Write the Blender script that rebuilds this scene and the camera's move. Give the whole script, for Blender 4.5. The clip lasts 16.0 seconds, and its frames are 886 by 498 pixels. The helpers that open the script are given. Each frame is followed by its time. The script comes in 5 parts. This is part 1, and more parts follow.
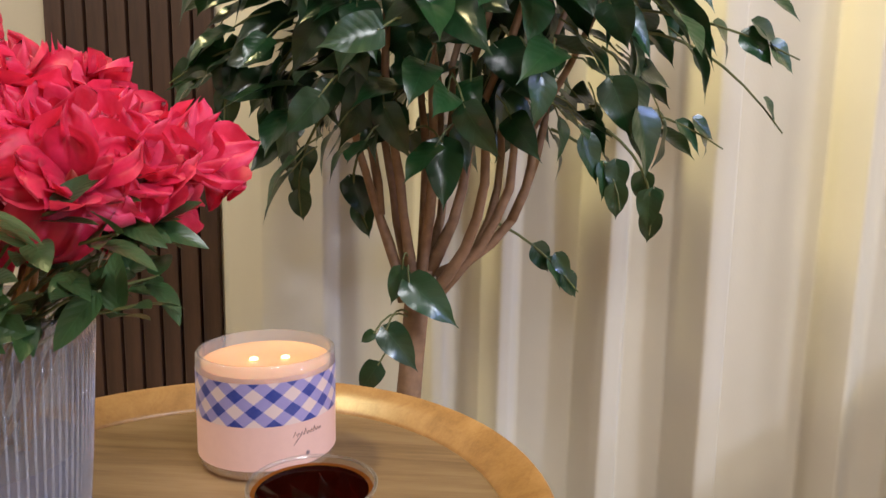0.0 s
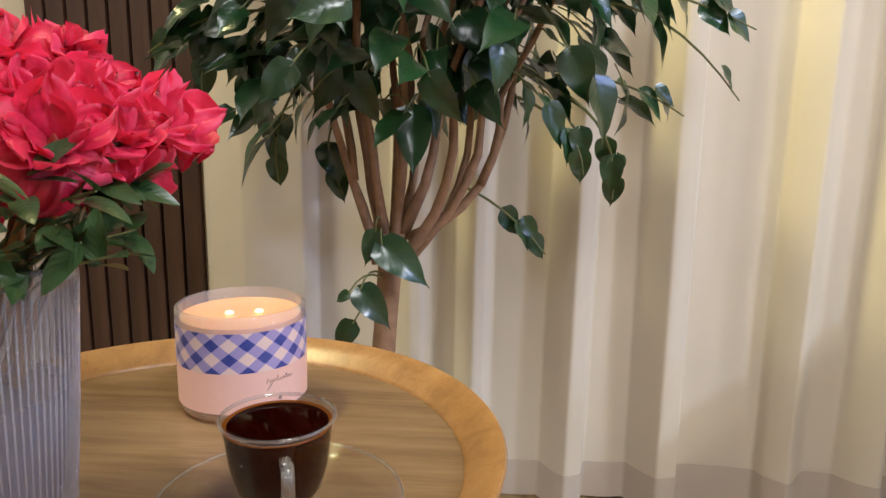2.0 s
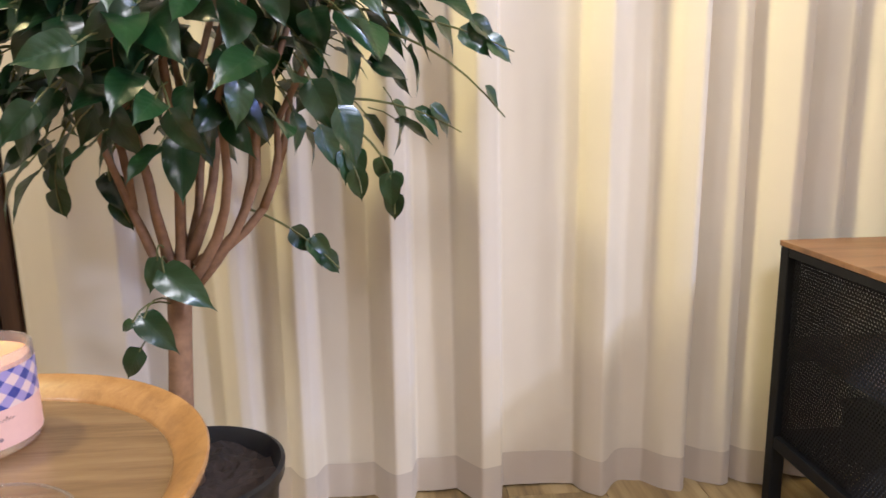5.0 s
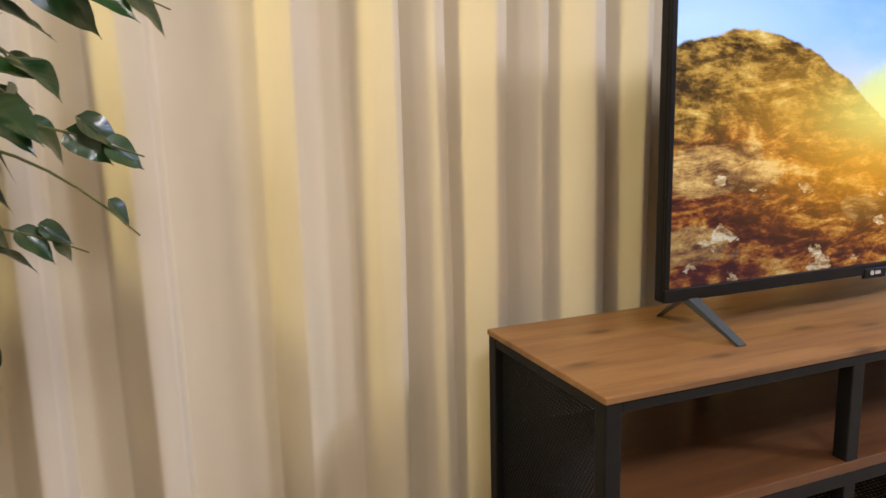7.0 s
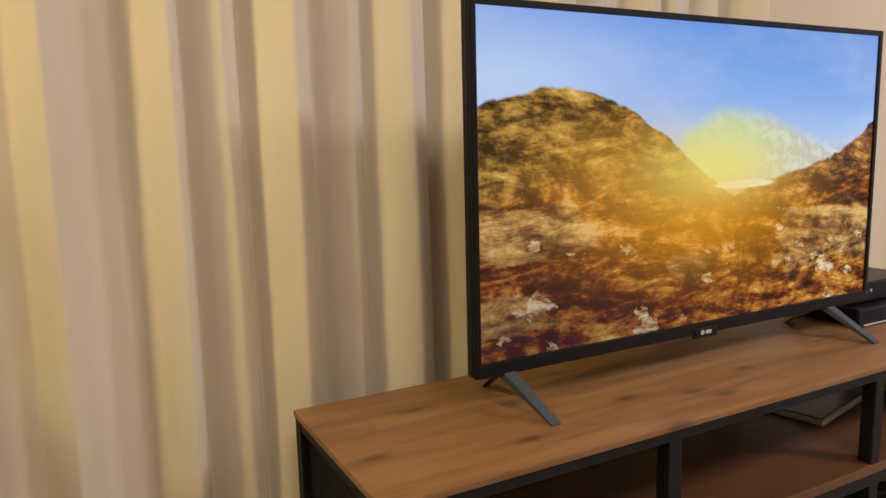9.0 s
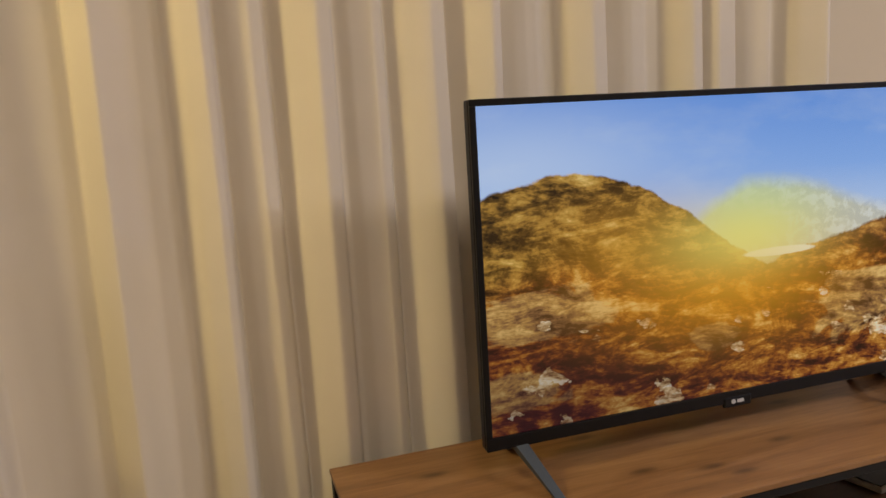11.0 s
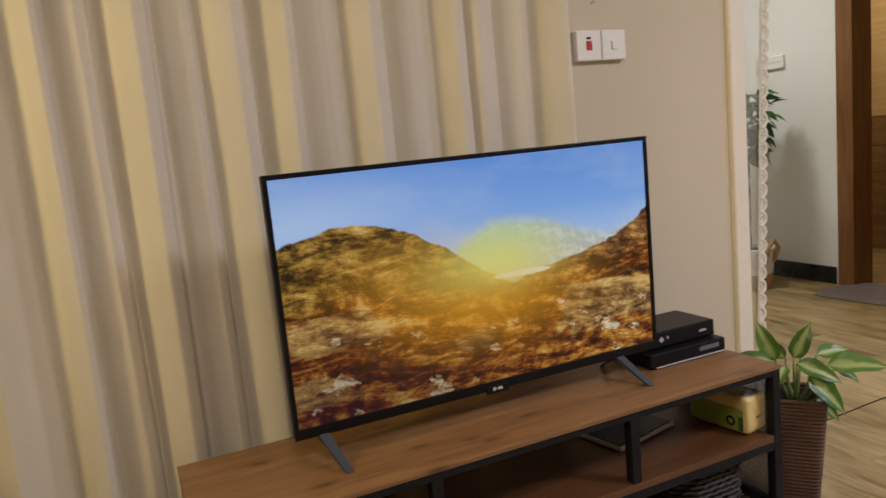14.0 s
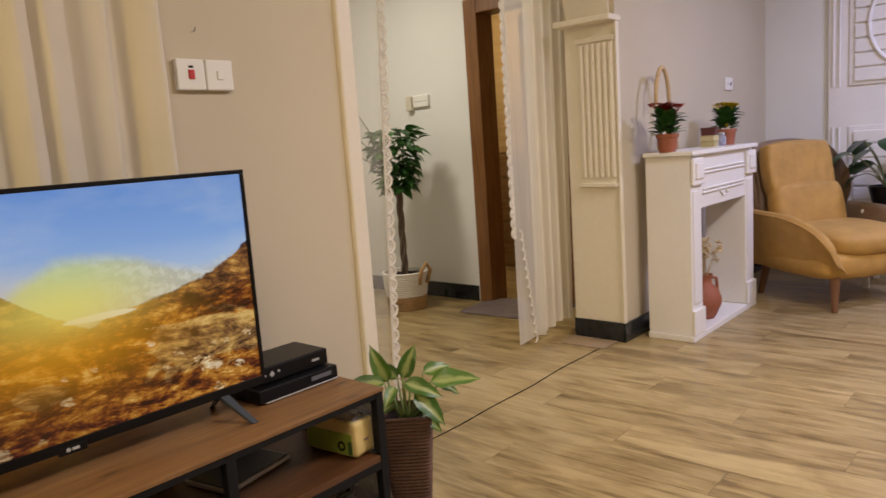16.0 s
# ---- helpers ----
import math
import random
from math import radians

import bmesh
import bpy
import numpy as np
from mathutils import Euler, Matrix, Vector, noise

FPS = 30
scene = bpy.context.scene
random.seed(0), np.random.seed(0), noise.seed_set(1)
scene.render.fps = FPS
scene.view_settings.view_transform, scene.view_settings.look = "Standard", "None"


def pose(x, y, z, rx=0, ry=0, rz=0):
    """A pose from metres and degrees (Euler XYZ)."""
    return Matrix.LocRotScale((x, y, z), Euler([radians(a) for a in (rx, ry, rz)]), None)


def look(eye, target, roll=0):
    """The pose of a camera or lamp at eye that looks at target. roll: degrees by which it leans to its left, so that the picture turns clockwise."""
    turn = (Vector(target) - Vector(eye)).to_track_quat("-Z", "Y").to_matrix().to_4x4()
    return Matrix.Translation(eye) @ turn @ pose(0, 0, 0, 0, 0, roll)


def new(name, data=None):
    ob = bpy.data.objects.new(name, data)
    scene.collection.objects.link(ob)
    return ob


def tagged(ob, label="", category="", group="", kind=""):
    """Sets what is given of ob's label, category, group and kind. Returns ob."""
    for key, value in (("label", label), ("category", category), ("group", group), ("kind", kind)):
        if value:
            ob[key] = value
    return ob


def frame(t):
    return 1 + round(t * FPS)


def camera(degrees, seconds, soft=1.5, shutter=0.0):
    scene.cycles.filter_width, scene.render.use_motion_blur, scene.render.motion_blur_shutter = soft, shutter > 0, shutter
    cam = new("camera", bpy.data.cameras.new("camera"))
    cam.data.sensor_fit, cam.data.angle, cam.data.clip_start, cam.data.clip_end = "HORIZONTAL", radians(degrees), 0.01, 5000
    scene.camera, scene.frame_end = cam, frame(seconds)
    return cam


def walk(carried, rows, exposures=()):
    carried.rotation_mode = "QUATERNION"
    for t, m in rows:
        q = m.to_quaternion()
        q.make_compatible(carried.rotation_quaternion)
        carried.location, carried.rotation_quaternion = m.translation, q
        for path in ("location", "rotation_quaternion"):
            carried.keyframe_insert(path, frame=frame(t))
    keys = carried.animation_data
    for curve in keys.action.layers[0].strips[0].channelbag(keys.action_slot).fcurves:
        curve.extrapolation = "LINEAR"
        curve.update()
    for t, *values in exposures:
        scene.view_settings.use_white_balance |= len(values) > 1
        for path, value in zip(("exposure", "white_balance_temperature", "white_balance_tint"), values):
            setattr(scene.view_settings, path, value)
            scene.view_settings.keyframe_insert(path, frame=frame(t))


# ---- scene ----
cam = camera(63.9, 16.0, 1.5, 0.2)
PATH = [
    (0, (0.081, 0.041, 0.706), (-0.058, 2.012, 0.398), 1.0),
    (0.5, (0.08, 0.031, 0.693), (-0.056, 1.995, 0.342), 1.4),
    (1, (0.083, 0.022, 0.69), (-0.043, 1.982, 0.309), 1.7),
    (1.5, (0.094, 0.014, 0.692), (-0.019, 1.972, 0.299), 1.4),
    (2, (0.107, 0.0, 0.705), (0.001, 1.959, 0.314), 0.9),
    (2.5, (0.124, -0.028, 0.722), (0.013, 1.933, 0.342), 0.4),
    (3, (0.145, -0.062, 0.735), (0.03, 1.899, 0.359), 0.0),
    (3.2, (0.156, -0.074, 0.734), (0.04, 1.889, 0.368), 0.1),
    (5.3, (0.294, -0.024, 0.747), (0.541, 1.918, 0.336), -0.9),
    (5.5, (0.302, -0.004, 0.753), (0.627, 1.926, 0.342), -0.7),
    (6, (0.33, 0.035, 0.784), (0.837, 1.933, 0.412), -0.8),
    (6.5, (0.401, 0.07, 0.822), (1.041, 1.931, 0.466), -1.2),
    (7, (0.473, 0.095, 0.841), (1.205, 1.924, 0.495), -1.4),
    (7.5, (0.546, 0.101, 0.871), (1.336, 1.905, 0.521), -1.4),
    (8, (0.606, 0.106, 0.887), (1.464, 1.883, 0.555), -1.4),
    (8.5, (0.66, 0.108, 0.903), (1.567, 1.86, 0.575), -1.6),
    (8.7, (0.677, 0.116, 0.892), (1.61, 1.86, 0.592), -1.3),
    (10.8, (0.827, 0.017, 1.041), (1.498, 1.873, 0.721), -3.6),
    (11, (0.844, -0.008, 1.045), (1.444, 1.876, 0.742), -3.5),
    (11.5, (0.837, -0.048, 1.098), (1.347, 1.856, 0.762), -3.9),
    (12, (0.823, -0.168, 1.084), (1.263, 1.768, 0.841), -4.0),
    (12.5, (0.814, -0.269, 1.12), (1.258, 1.663, 0.861), -4.5),
    (13, (0.838, -0.363, 1.117), (1.346, 1.554, 0.864), -5.0),
    (13.5, (0.872, -0.396, 1.13), (1.532, 1.47, 0.847), -5.1),
    (14, (0.952, -0.431, 1.132), (1.765, 1.372, 0.839), -5.5),
    (14.5, (1.02, -0.469, 1.136), (1.987, 1.257, 0.842), -5.5),
    (15, (1.082, -0.51, 1.135), (2.21, 1.116, 0.843), -5.2),
    (15.5, (1.134, -0.538, 1.129), (2.438, 0.949, 0.837), -4.7),
    (16, (1.173, -0.555, 1.128), (2.652, 0.761, 0.838), -4.0),
]
EXPOSURES = [(0, 0.28, 5250, 5), (3.2, 0.28, 5250, 5), (5.5, 0.52, 5100, 12), (6.0, 0.42, 5000, 8), (6.5, 0.12, 5600, 7), (7, -0.1, 5900, 7), (8.5, -0.46, 6600, 10), (11, -0.84, 6500, 10), (13, -1.0, 6200, 7), (13.7, -1.0, 6100, 7), (14.1, -0.95, 6300, 8), (14.5, -0.84, 7800, 12), (15.2, -0.86, 7800, 12), (16, -0.92, 6900, 9)]
walk(cam, [(t, look(eye, target, roll)) for t, eye, target, roll in PATH], EXPOSURES)

# ---------------------------------------------------------------- light
world = bpy.data.worlds.new("night")
scene.world = world
world.use_nodes = True
world.node_tree.nodes["Background"].inputs[0].default_value = (0.05, 0.055, 0.07, 1)
world.node_tree.nodes["Background"].inputs[1].default_value = 0.2


def area(name, where, target, size, watts, colour, spread=180):
    lamp = bpy.data.lights.new(name, "AREA")
    lamp.shape, lamp.size, lamp.energy, lamp.color, lamp.spread = "DISK", size, watts, colour, radians(spread)
    ob = new(name, lamp)
    ob.matrix_world = look(where, target)
    return ob


WARM = (1.0, 0.85, 0.64)
area("ceiling_lamp_warm", (-1.95, -0.25, 2.62), (-1.5, 0.2, 0), 0.6, 20, (1.0, 0.86, 0.72))
# Added, unseen spot for the yellow light on the folds' left sides.
area("ceiling_spot_warm", (-0.95, 0.7, 2.62), (1.25, 1.27, 1.0), 0.3, 21, (1.0, 0.76, 0.31), 100)
area("ceiling_lamp_warm", (0.9, -0.75, 2.62), (0.9, -0.7, 0), 0.8, 45, (1.0, 0.86, 0.74))
# Added warm fill for the floor and the pillar; not a known lamp.
area("ceiling_lamp_warm", (3.3, -0.9, 2.62), (3.3, -0.9, 0), 0.4, 50, WARM)
area("ceiling_lamp_cool", (4.0, -1.2, 2.62), (3.9, -1.1, 0), 0.35, 100, (0.88, 0.85, 1.0))
area("ceiling_lamp_cool", (6.0, -0.8, 2.62), (6.0, -0.7, 0), 0.5, 104, (0.47, 0.53, 1.0))
area("hall_lamp", (3.9, 3.0, 2.62), (3.9, 3.0, 0), 0.4, 54, (1.0, 0.95, 0.86))
area("bathroom_lamp", (5.8, 2.9, 2.5), (5.8, 2.9, 0), 0.3, 26, (1.0, 0.82, 0.55))


# ---------------------------------------------------------------- materials
class Nodes:
    """A short way to write a node material."""

    def __init__(self, name):
        self.mat = bpy.data.materials.new(name)
        self.mat.use_nodes = True
        self.t = self.mat.node_tree
        self.b = self.t.nodes["Principled BSDF"]

    def add(self, kind, **ins):
        n = self.t.nodes.new(kind)
        for k, v in ins.items():
            self.put(n, k, v)
        return n

    def put(self, n, k, v):
        key = int(k[1:]) if k[0] == "i" and k[1:].isdigit() else k.replace("_", " ")
        if isinstance(v, bpy.types.NodeSocket):
            self.t.links.new(v, n.inputs[key])
        else:
            n.inputs[key].default_value = v

    def coords(self, scale=(1, 1, 1), kind="Object", turn=(0, 0, 0)):
        m = self.add("ShaderNodeMapping", Vector=self.add("ShaderNodeTexCoord").outputs[kind], Scale=scale, Rotation=turn)
        return m.outputs[0]

    def noise(self, vec, scale, detail=3.0, rough=0.55, warp=0.0):
        n = self.add("ShaderNodeTexNoise", Vector=vec, Scale=scale, Detail=detail, Roughness=rough, Distortion=warp)
        return n.outputs[0]

    def ramp(self, fac, *stops):
        n = self.add("ShaderNodeValToRGB", Fac=fac)
        e = n.color_ramp.elements
        while len(e) < len(stops):
            e.new(0.5)
        for el, (p, c) in zip(e, stops):
            el.position = p
            el.color = (*c, 1) if len(c) == 3 else c
        return n.outputs[0]

    def mix(self, fac, a, b, blend="MIX"):
        n = self.t.nodes.new("ShaderNodeMix")
        n.data_type, n.blend_type = "RGBA", blend
        for i, v in ((0, fac), (6, a), (7, b)):
            if isinstance(v, bpy.types.NodeSocket):
                self.t.links.new(v, n.inputs[i])
            else:
                n.inputs[i].default_value = v if i == 0 else (*v, 1)
        return n.outputs[2]

    def math(self, op, a, b=0.0, c=0.0):
        n = self.t.nodes.new("ShaderNodeMath")
        n.operation = op
        for i, v in enumerate((a, b, c)):
            if isinstance(v, bpy.types.NodeSocket):
                self.t.links.new(v, n.inputs[i])
            else:
                n.inputs[i].default_value = v
        return n.outputs[0]

    def bump(self, height, strength=0.3, dist=0.002):
        self.put(self.b, "Normal", self.add("ShaderNodeBump", Height=height, Strength=strength, Distance=dist).outputs[0])

    def done(self, colour=None, rough=None, **more):
        if colour is not None:
            self.put(self.b, "Base Color", colour if isinstance(colour, bpy.types.NodeSocket) else (*colour, 1))
        if rough is not None:
            self.put(self.b, "Roughness", rough)
        for k, v in more.items():
            self.put(self.b, k, v)
        return self.mat


def plain(name, colour, rough=0.5, grain=60.0, vary=0.12, bump=0.08, **more):
    """Paint, plastic or metal with faint mottling and fine relief."""
    k = Nodes(name)
    vec = k.coords()
    n = k.noise(vec, grain, 4)
    big = k.noise(vec, grain / 14, 2)
    dark = tuple(c * (1 - vary) for c in colour)
    light = tuple(min(1, c * (1 + vary)) for c in colour)
    k.bump(n, bump, 0.001)
    return k.done(k.ramp(k.math("MULTIPLY_ADD", n, 0.5, k.math("MULTIPLY", big, 0.5)), (0.3, dark), (0.7, light)), rough, **more)


def wood(name, dark, mid, light, axis="x", rough=0.42, scale=1.0, knots=False):
    k = Nodes(name)
    stretch = {"x": (1.2, 14, 14), "y": (14, 1.2, 14), "z": (14, 14, 1.2)}[axis]
    vec = k.coords(tuple(v * scale for v in stretch))
    n = k.noise(vec, 2.2, 6, 0.62, 0.7)
    fine = k.noise(k.coords(tuple(v * 6 * scale for v in stretch)), 3.0, 3)
    col = k.ramp(k.math("MULTIPLY_ADD", fine, 0.25, k.math("MULTIPLY", n, 0.8)), (0.34, dark), (0.52, mid), (0.72, light))
    if knots:
        cells = k.add("ShaderNodeTexVoronoi", Vector=k.coords((2.4, 6.5, 1)), Scale=1.4, Randomness=1.0)
        cells.voronoi_dimensions = "2D"
        v = cells.outputs[0]
        col = k.mix(k.ramp(v, (0.04, (0.5, 0.5, 0.5)), (0.2, (0, 0, 0))), col, tuple(c * 0.75 for c in dark))
        col = k.mix(k.ramp(v, (0.025, (1, 1, 1)), (0.1, (0, 0, 0))), col, tuple(c * 0.45 for c in dark))
    info = k.add("ShaderNodeObjectInfo").outputs["Random"]
    col = k.mix(0.2, col, k.ramp(info, (0.0, dark), (1.0, light)))
    k.bump(fine, 0.15, 0.001)
    return k.done(col, rough)


def wall_paint(name, colour):
    k = Nodes(name)
    vec = k.coords()
    a, b = k.noise(vec, 1.3, 4), k.noise(vec, 160, 3)
    k.bump(b, 0.12, 0.001)
    return k.done(k.ramp(a, (0.3, tuple(c * 0.94 for c in colour)), (0.7, colour)), 0.75)


def fabric(name, colour, weave=900.0, rough=0.85, trans=0.0, vary=0.06):
    k = Nodes(name)
    vec = k.coords()
    w = k.add("ShaderNodeTexWave", Vector=vec, Scale=weave / 6.28, Distortion=1.5).outputs["Fac"]
    n = k.noise(vec, 5, 4)
    col = k.ramp(n, (0.3, tuple(c * (1 - vary) for c in colour)), (0.7, colour))
    k.bump(k.math("MULTIPLY_ADD", w, 0.4, k.noise(vec, 220, 2)), 0.12, 0.001)
    mat = k.done(col, rough, Sheen_Weight=0.15)
    if trans:
        out = k.t.nodes["Material Output"]
        tr = k.add("ShaderNodeBsdfTranslucent", Color=(*colour, 1))
        mx = k.add("ShaderNodeMixShader", Fac=trans, i1=k.b.outputs[0], i2=tr.outputs[0])
        k.t.links.new(mx.outputs[0], out.inputs[0])
    return mat


def sheer(name, colour, open_weave, streak=0.35):
    k = Nodes(name)
    out = k.t.nodes["Material Output"]
    k.done(colour, 0.9)
    tr = k.add("ShaderNodeBsdfTranslucent", Color=(*colour, 1))
    cloth = k.add("ShaderNodeMixShader", Fac=0.45, i1=k.b.outputs[0], i2=tr.outputs[0])
    hole = k.add("ShaderNodeBsdfTransparent")
    threads = k.noise(k.coords((1, 1, 0.02)), 60, 2)
    fac = k.math("MULTIPLY_ADD", threads, streak, open_weave - streak / 2)
    mx = k.add("ShaderNodeMixShader", Fac=fac, i1=cloth.outputs[0], i2=hole.outputs[0])
    k.t.links.new(mx.outputs[0], out.inputs[0])
    return k.mat


def clear_glass(name, tint=(0.97, 0.97, 0.97), frost=0.06, gloss=0.12, edge=0.6):
    """Thin glass: light goes straight through, with a sharp reflection and a trace of milkiness."""
    k = Nodes(name)
    k.done((0.85, 0.84, 0.86), 0.4)
    clear = k.add("ShaderNodeBsdfTransparent", Color=(*tint, 1))
    shine = k.add("ShaderNodeBsdfGlossy", Color=(1, 1, 1, 1), Roughness=0.03)
    face = k.add("ShaderNodeLayerWeight", Blend=0.5).outputs["Facing"]
    rim = k.math("MULTIPLY_ADD", k.math("POWER", face, 2.2), edge, 0.004 + gloss * 0.06)
    a = k.add("ShaderNodeMixShader", Fac=frost, i1=clear.outputs[0], i2=k.b.outputs[0])
    m = k.add("ShaderNodeMixShader", Fac=rim, i1=a.outputs[0], i2=shine.outputs[0])
    k.t.links.new(m.outputs[0], k.t.nodes["Material Output"].inputs[0])
    return k.mat


def leaf_mat(name, dark, light, rough=0.28, vein=True, pale=0.0, coat=0.0):
    k = Nodes(name)
    info = k.add("ShaderNodeObjectInfo").outputs["Random"]
    n = k.noise(k.coords(), 35, 4)
    col = k.mix(k.math("MULTIPLY_ADD", n, 0.5, k.math("MULTIPLY", info, 0.6)), dark, light)
    if vein:
        uv = k.add("ShaderNodeSeparateXYZ", Vector=k.add("ShaderNodeTexCoord").outputs["UV"])
        across = k.math("ABSOLUTE", k.math("SUBTRACT", uv.outputs[0], 0.5))
        ribs = k.math("ABSOLUTE", k.math("SUBTRACT", k.math("FRACT", k.math("MULTIPLY", k.math("SUBTRACT", uv.outputs[1], k.math("MULTIPLY", across, 0.55)), 7.0)), 0.5))
        line = k.math("MAXIMUM", k.math("LESS_THAN", across, 0.016), k.math("MULTIPLY", k.math("LESS_THAN", ribs, 0.045), 0.6))
        col = k.mix(k.math("MULTIPLY", line, 0.14), col, tuple(min(1, c * 2.2 + 0.03) for c in light))
        if pale:
            splash = k.math("MULTIPLY_ADD", k.noise(k.coords((60, 25, 60)), 1.0, 3), 0.5, k.math("SUBTRACT", 0.5, across))
            col = k.mix(k.math("MULTIPLY", k.ramp(splash, (0.5, (0, 0, 0)), (0.68, (1, 1, 1))), pale), col, (0.5, 0.54, 0.22))
        k.bump(k.math("SUBTRACT", ribs, line), 0.16, 0.002)
    mat = k.done(col, rough, Coat_Weight=coat, Coat_Roughness=0.22)
    tr = k.add("ShaderNodeBsdfTranslucent", Color=(*light, 1))
    mx = k.add("ShaderNodeMixShader", Fac=0.12, i1=k.b.outputs[0], i2=tr.outputs[0])
    k.t.links.new(mx.outputs[0], k.t.nodes["Material Output"].inputs[0])
    return mat


CREAM_WALL = wall_paint("cream_wall_paint", (0.6, 0.525, 0.39))
WHITE_WALL = wall_paint("white_wall_paint", (0.78, 0.77, 0.73))
TRIM = plain("cream_trim_paint", (0.78, 0.71, 0.58), 0.4, 40, 0.04)
MANTEL = plain("white_gloss_paint", (0.82, 0.79, 0.75), 0.35, 40, 0.03)
CEIL = wall_paint("ceiling_paint", (0.8, 0.79, 0.76))
CURTAIN = fabric("cream_curtain_cloth", (0.74, 0.67, 0.55), 900, 0.85, 0.1)
HEM = fabric("curtain_hem_cloth", (0.54, 0.47, 0.39), 900, 0.85)
SHEER = sheer("white_sheer_voile", (0.9, 0.86, 0.78), 0.76, 0.1)
SHEER_FULL = sheer("white_gathered_voile", (0.9, 0.84, 0.72), 0.16)
LACE = sheer("white_lace", (0.92, 0.88, 0.8), 0.1)
BLACK_METAL = plain("black_powder_coat", (0.01, 0.0105, 0.012), 0.55, 300, 0.2, 0.2, Specular_IOR_Level=0.16)
BLACK_PLASTIC = plain("black_plastic", (0.005, 0.005, 0.006), 0.34, 200, 0.2, 0.05, Specular_IOR_Level=0.2)
STEEL = plain("grey_steel", (0.08, 0.1, 0.13), 0.35, 200, 0.1, 0.05, Metallic=0.6)
WALNUT = wood("brown_board", (0.1, 0.044, 0.016), (0.195, 0.095, 0.036), (0.28, 0.152, 0.063), "x", 0.42, 1.0, True)
# Brown board darkened: the shade inside the bench is in its colour.
SHADED_SHELF_WOOD = wood("shaded_shelf_board", (0.06, 0.022, 0.008), (0.1, 0.04, 0.014), (0.135, 0.06, 0.022), "x", 0.45)
BAMBOO = wood("light_tray_wood", (0.14, 0.085, 0.042), (0.21, 0.133, 0.066), (0.27, 0.18, 0.092), "x", 0.24, 1.6)
RIM_WOOD = wood("tray_rim_wood", (0.24, 0.12, 0.038), (0.35, 0.185, 0.06), (0.44, 0.25, 0.09), "z", 0.3, 1.5)
SLAT = wood("dark_slat_wood", (0.03, 0.014, 0.009), (0.06, 0.028, 0.016), (0.1, 0.05, 0.028), "z", 0.5)
DOOR_WOOD = wood("red_brown_door_wood", (0.11, 0.04, 0.011), (0.19, 0.078, 0.02), (0.26, 0.118, 0.036), "z", 0.4)
BLACK_STONE = plain("black_marble", (0.018, 0.02, 0.022), 0.22, 25, 0.7, 0.03)
SWITCH = plain("white_switch_plastic", (0.8, 0.78, 0.72), 0.35, 100, 0.02)
RED = plain("red_plastic", (0.5, 0.02, 0.02), 0.35)
TERRACOTTA = plain("terracotta", (0.32, 0.1, 0.05), 0.7, 60, 0.15, 0.2)
SOIL = plain("dark_soil", (0.026, 0.016, 0.012), 0.95, 90, 0.6, 1.0)
BARK = plain("tan_bark", (0.25, 0.145, 0.08), 0.75, 70, 0.4, 0.5)


# ---------------------------------------------------------------- mesh helpers
def part(name, bm, material, parent=None, label="", smooth=None):
    """Links a bmesh as one mesh object, under a thing or a part."""
    me = bpy.data.meshes.new(name)
    bmesh.ops.recalc_face_normals(bm, faces=bm.faces[:])
    bm.to_mesh(me)
    bm.free()
    me.materials.append(material)
    if smooth is not None:
        me.shade_smooth()
        if smooth < 180:
            me.set_sharp_from_angle(angle=radians(smooth))
    ob = new(name, me)
    ob.parent = parent
    if label:
        tagged(ob, label)
    return ob


def thing(name, m, label, category, group="", kind=""):
    ob = new(name)
    ob.empty_display_size = 0.05
    ob.matrix_world = m
    return tagged(ob, label, category, group, kind)


def again(ob, name, parent, m):
    """One more part on the same mesh."""
    o = new(name, ob.data)
    o.parent = parent
    o.matrix_basis = m
    return o


def slab(x0, x1, y0, y1, z0, z1, bevel=0.0, bm=None):
    """A box between two corners, its edges rounded."""
    b = bmesh.new()
    m = Matrix.Translation(((x0 + x1) / 2, (y0 + y1) / 2, (z0 + z1) / 2)) @ Matrix.Diagonal((x1 - x0, y1 - y0, z1 - z0, 1))
    bmesh.ops.create_cube(b, size=1, matrix=m)
    if bevel:
        bmesh.ops.bevel(b, geom=b.edges[:], offset=bevel, segments=2, affect="EDGES", profile=0.5)
    if bm is None:
        return b
    return merge(bm, b)


def merge(bm, other):
    me = bpy.data.meshes.new("tmp")
    other.to_mesh(me)
    other.free()
    bm.from_mesh(me)
    bpy.data.meshes.remove(me)
    return bm


def lathe(profile, segs=48, wobble=None):
    """Turns (radius, height) pairs round z; ends with radius 0 close."""
    b = bmesh.new()
    rings = []
    for r, z in profile:
        if r < 1e-6:
            rings.append([b.verts.new((0, 0, z))])
        else:
            ring = []
            for i in range(segs):
                a = 2 * math.pi * i / segs
                q = r + (wobble(a, z) if wobble else 0)
                ring.append(b.verts.new((q * math.cos(a), q * math.sin(a), z)))
            rings.append(ring)
    for p, q in zip(rings, rings[1:]):
        for i in range(segs):
            j = (i + 1) % segs
            if len(p) == 1 and len(q) == 1:
                continue
            if len(p) == 1:
                b.faces.new((p[0], q[i], q[j]))
            elif len(q) == 1:
                b.faces.new((p[i], p[j], q[0]))
            else:
                b.faces.new((p[i], p[j], q[j], q[i]))
    return b


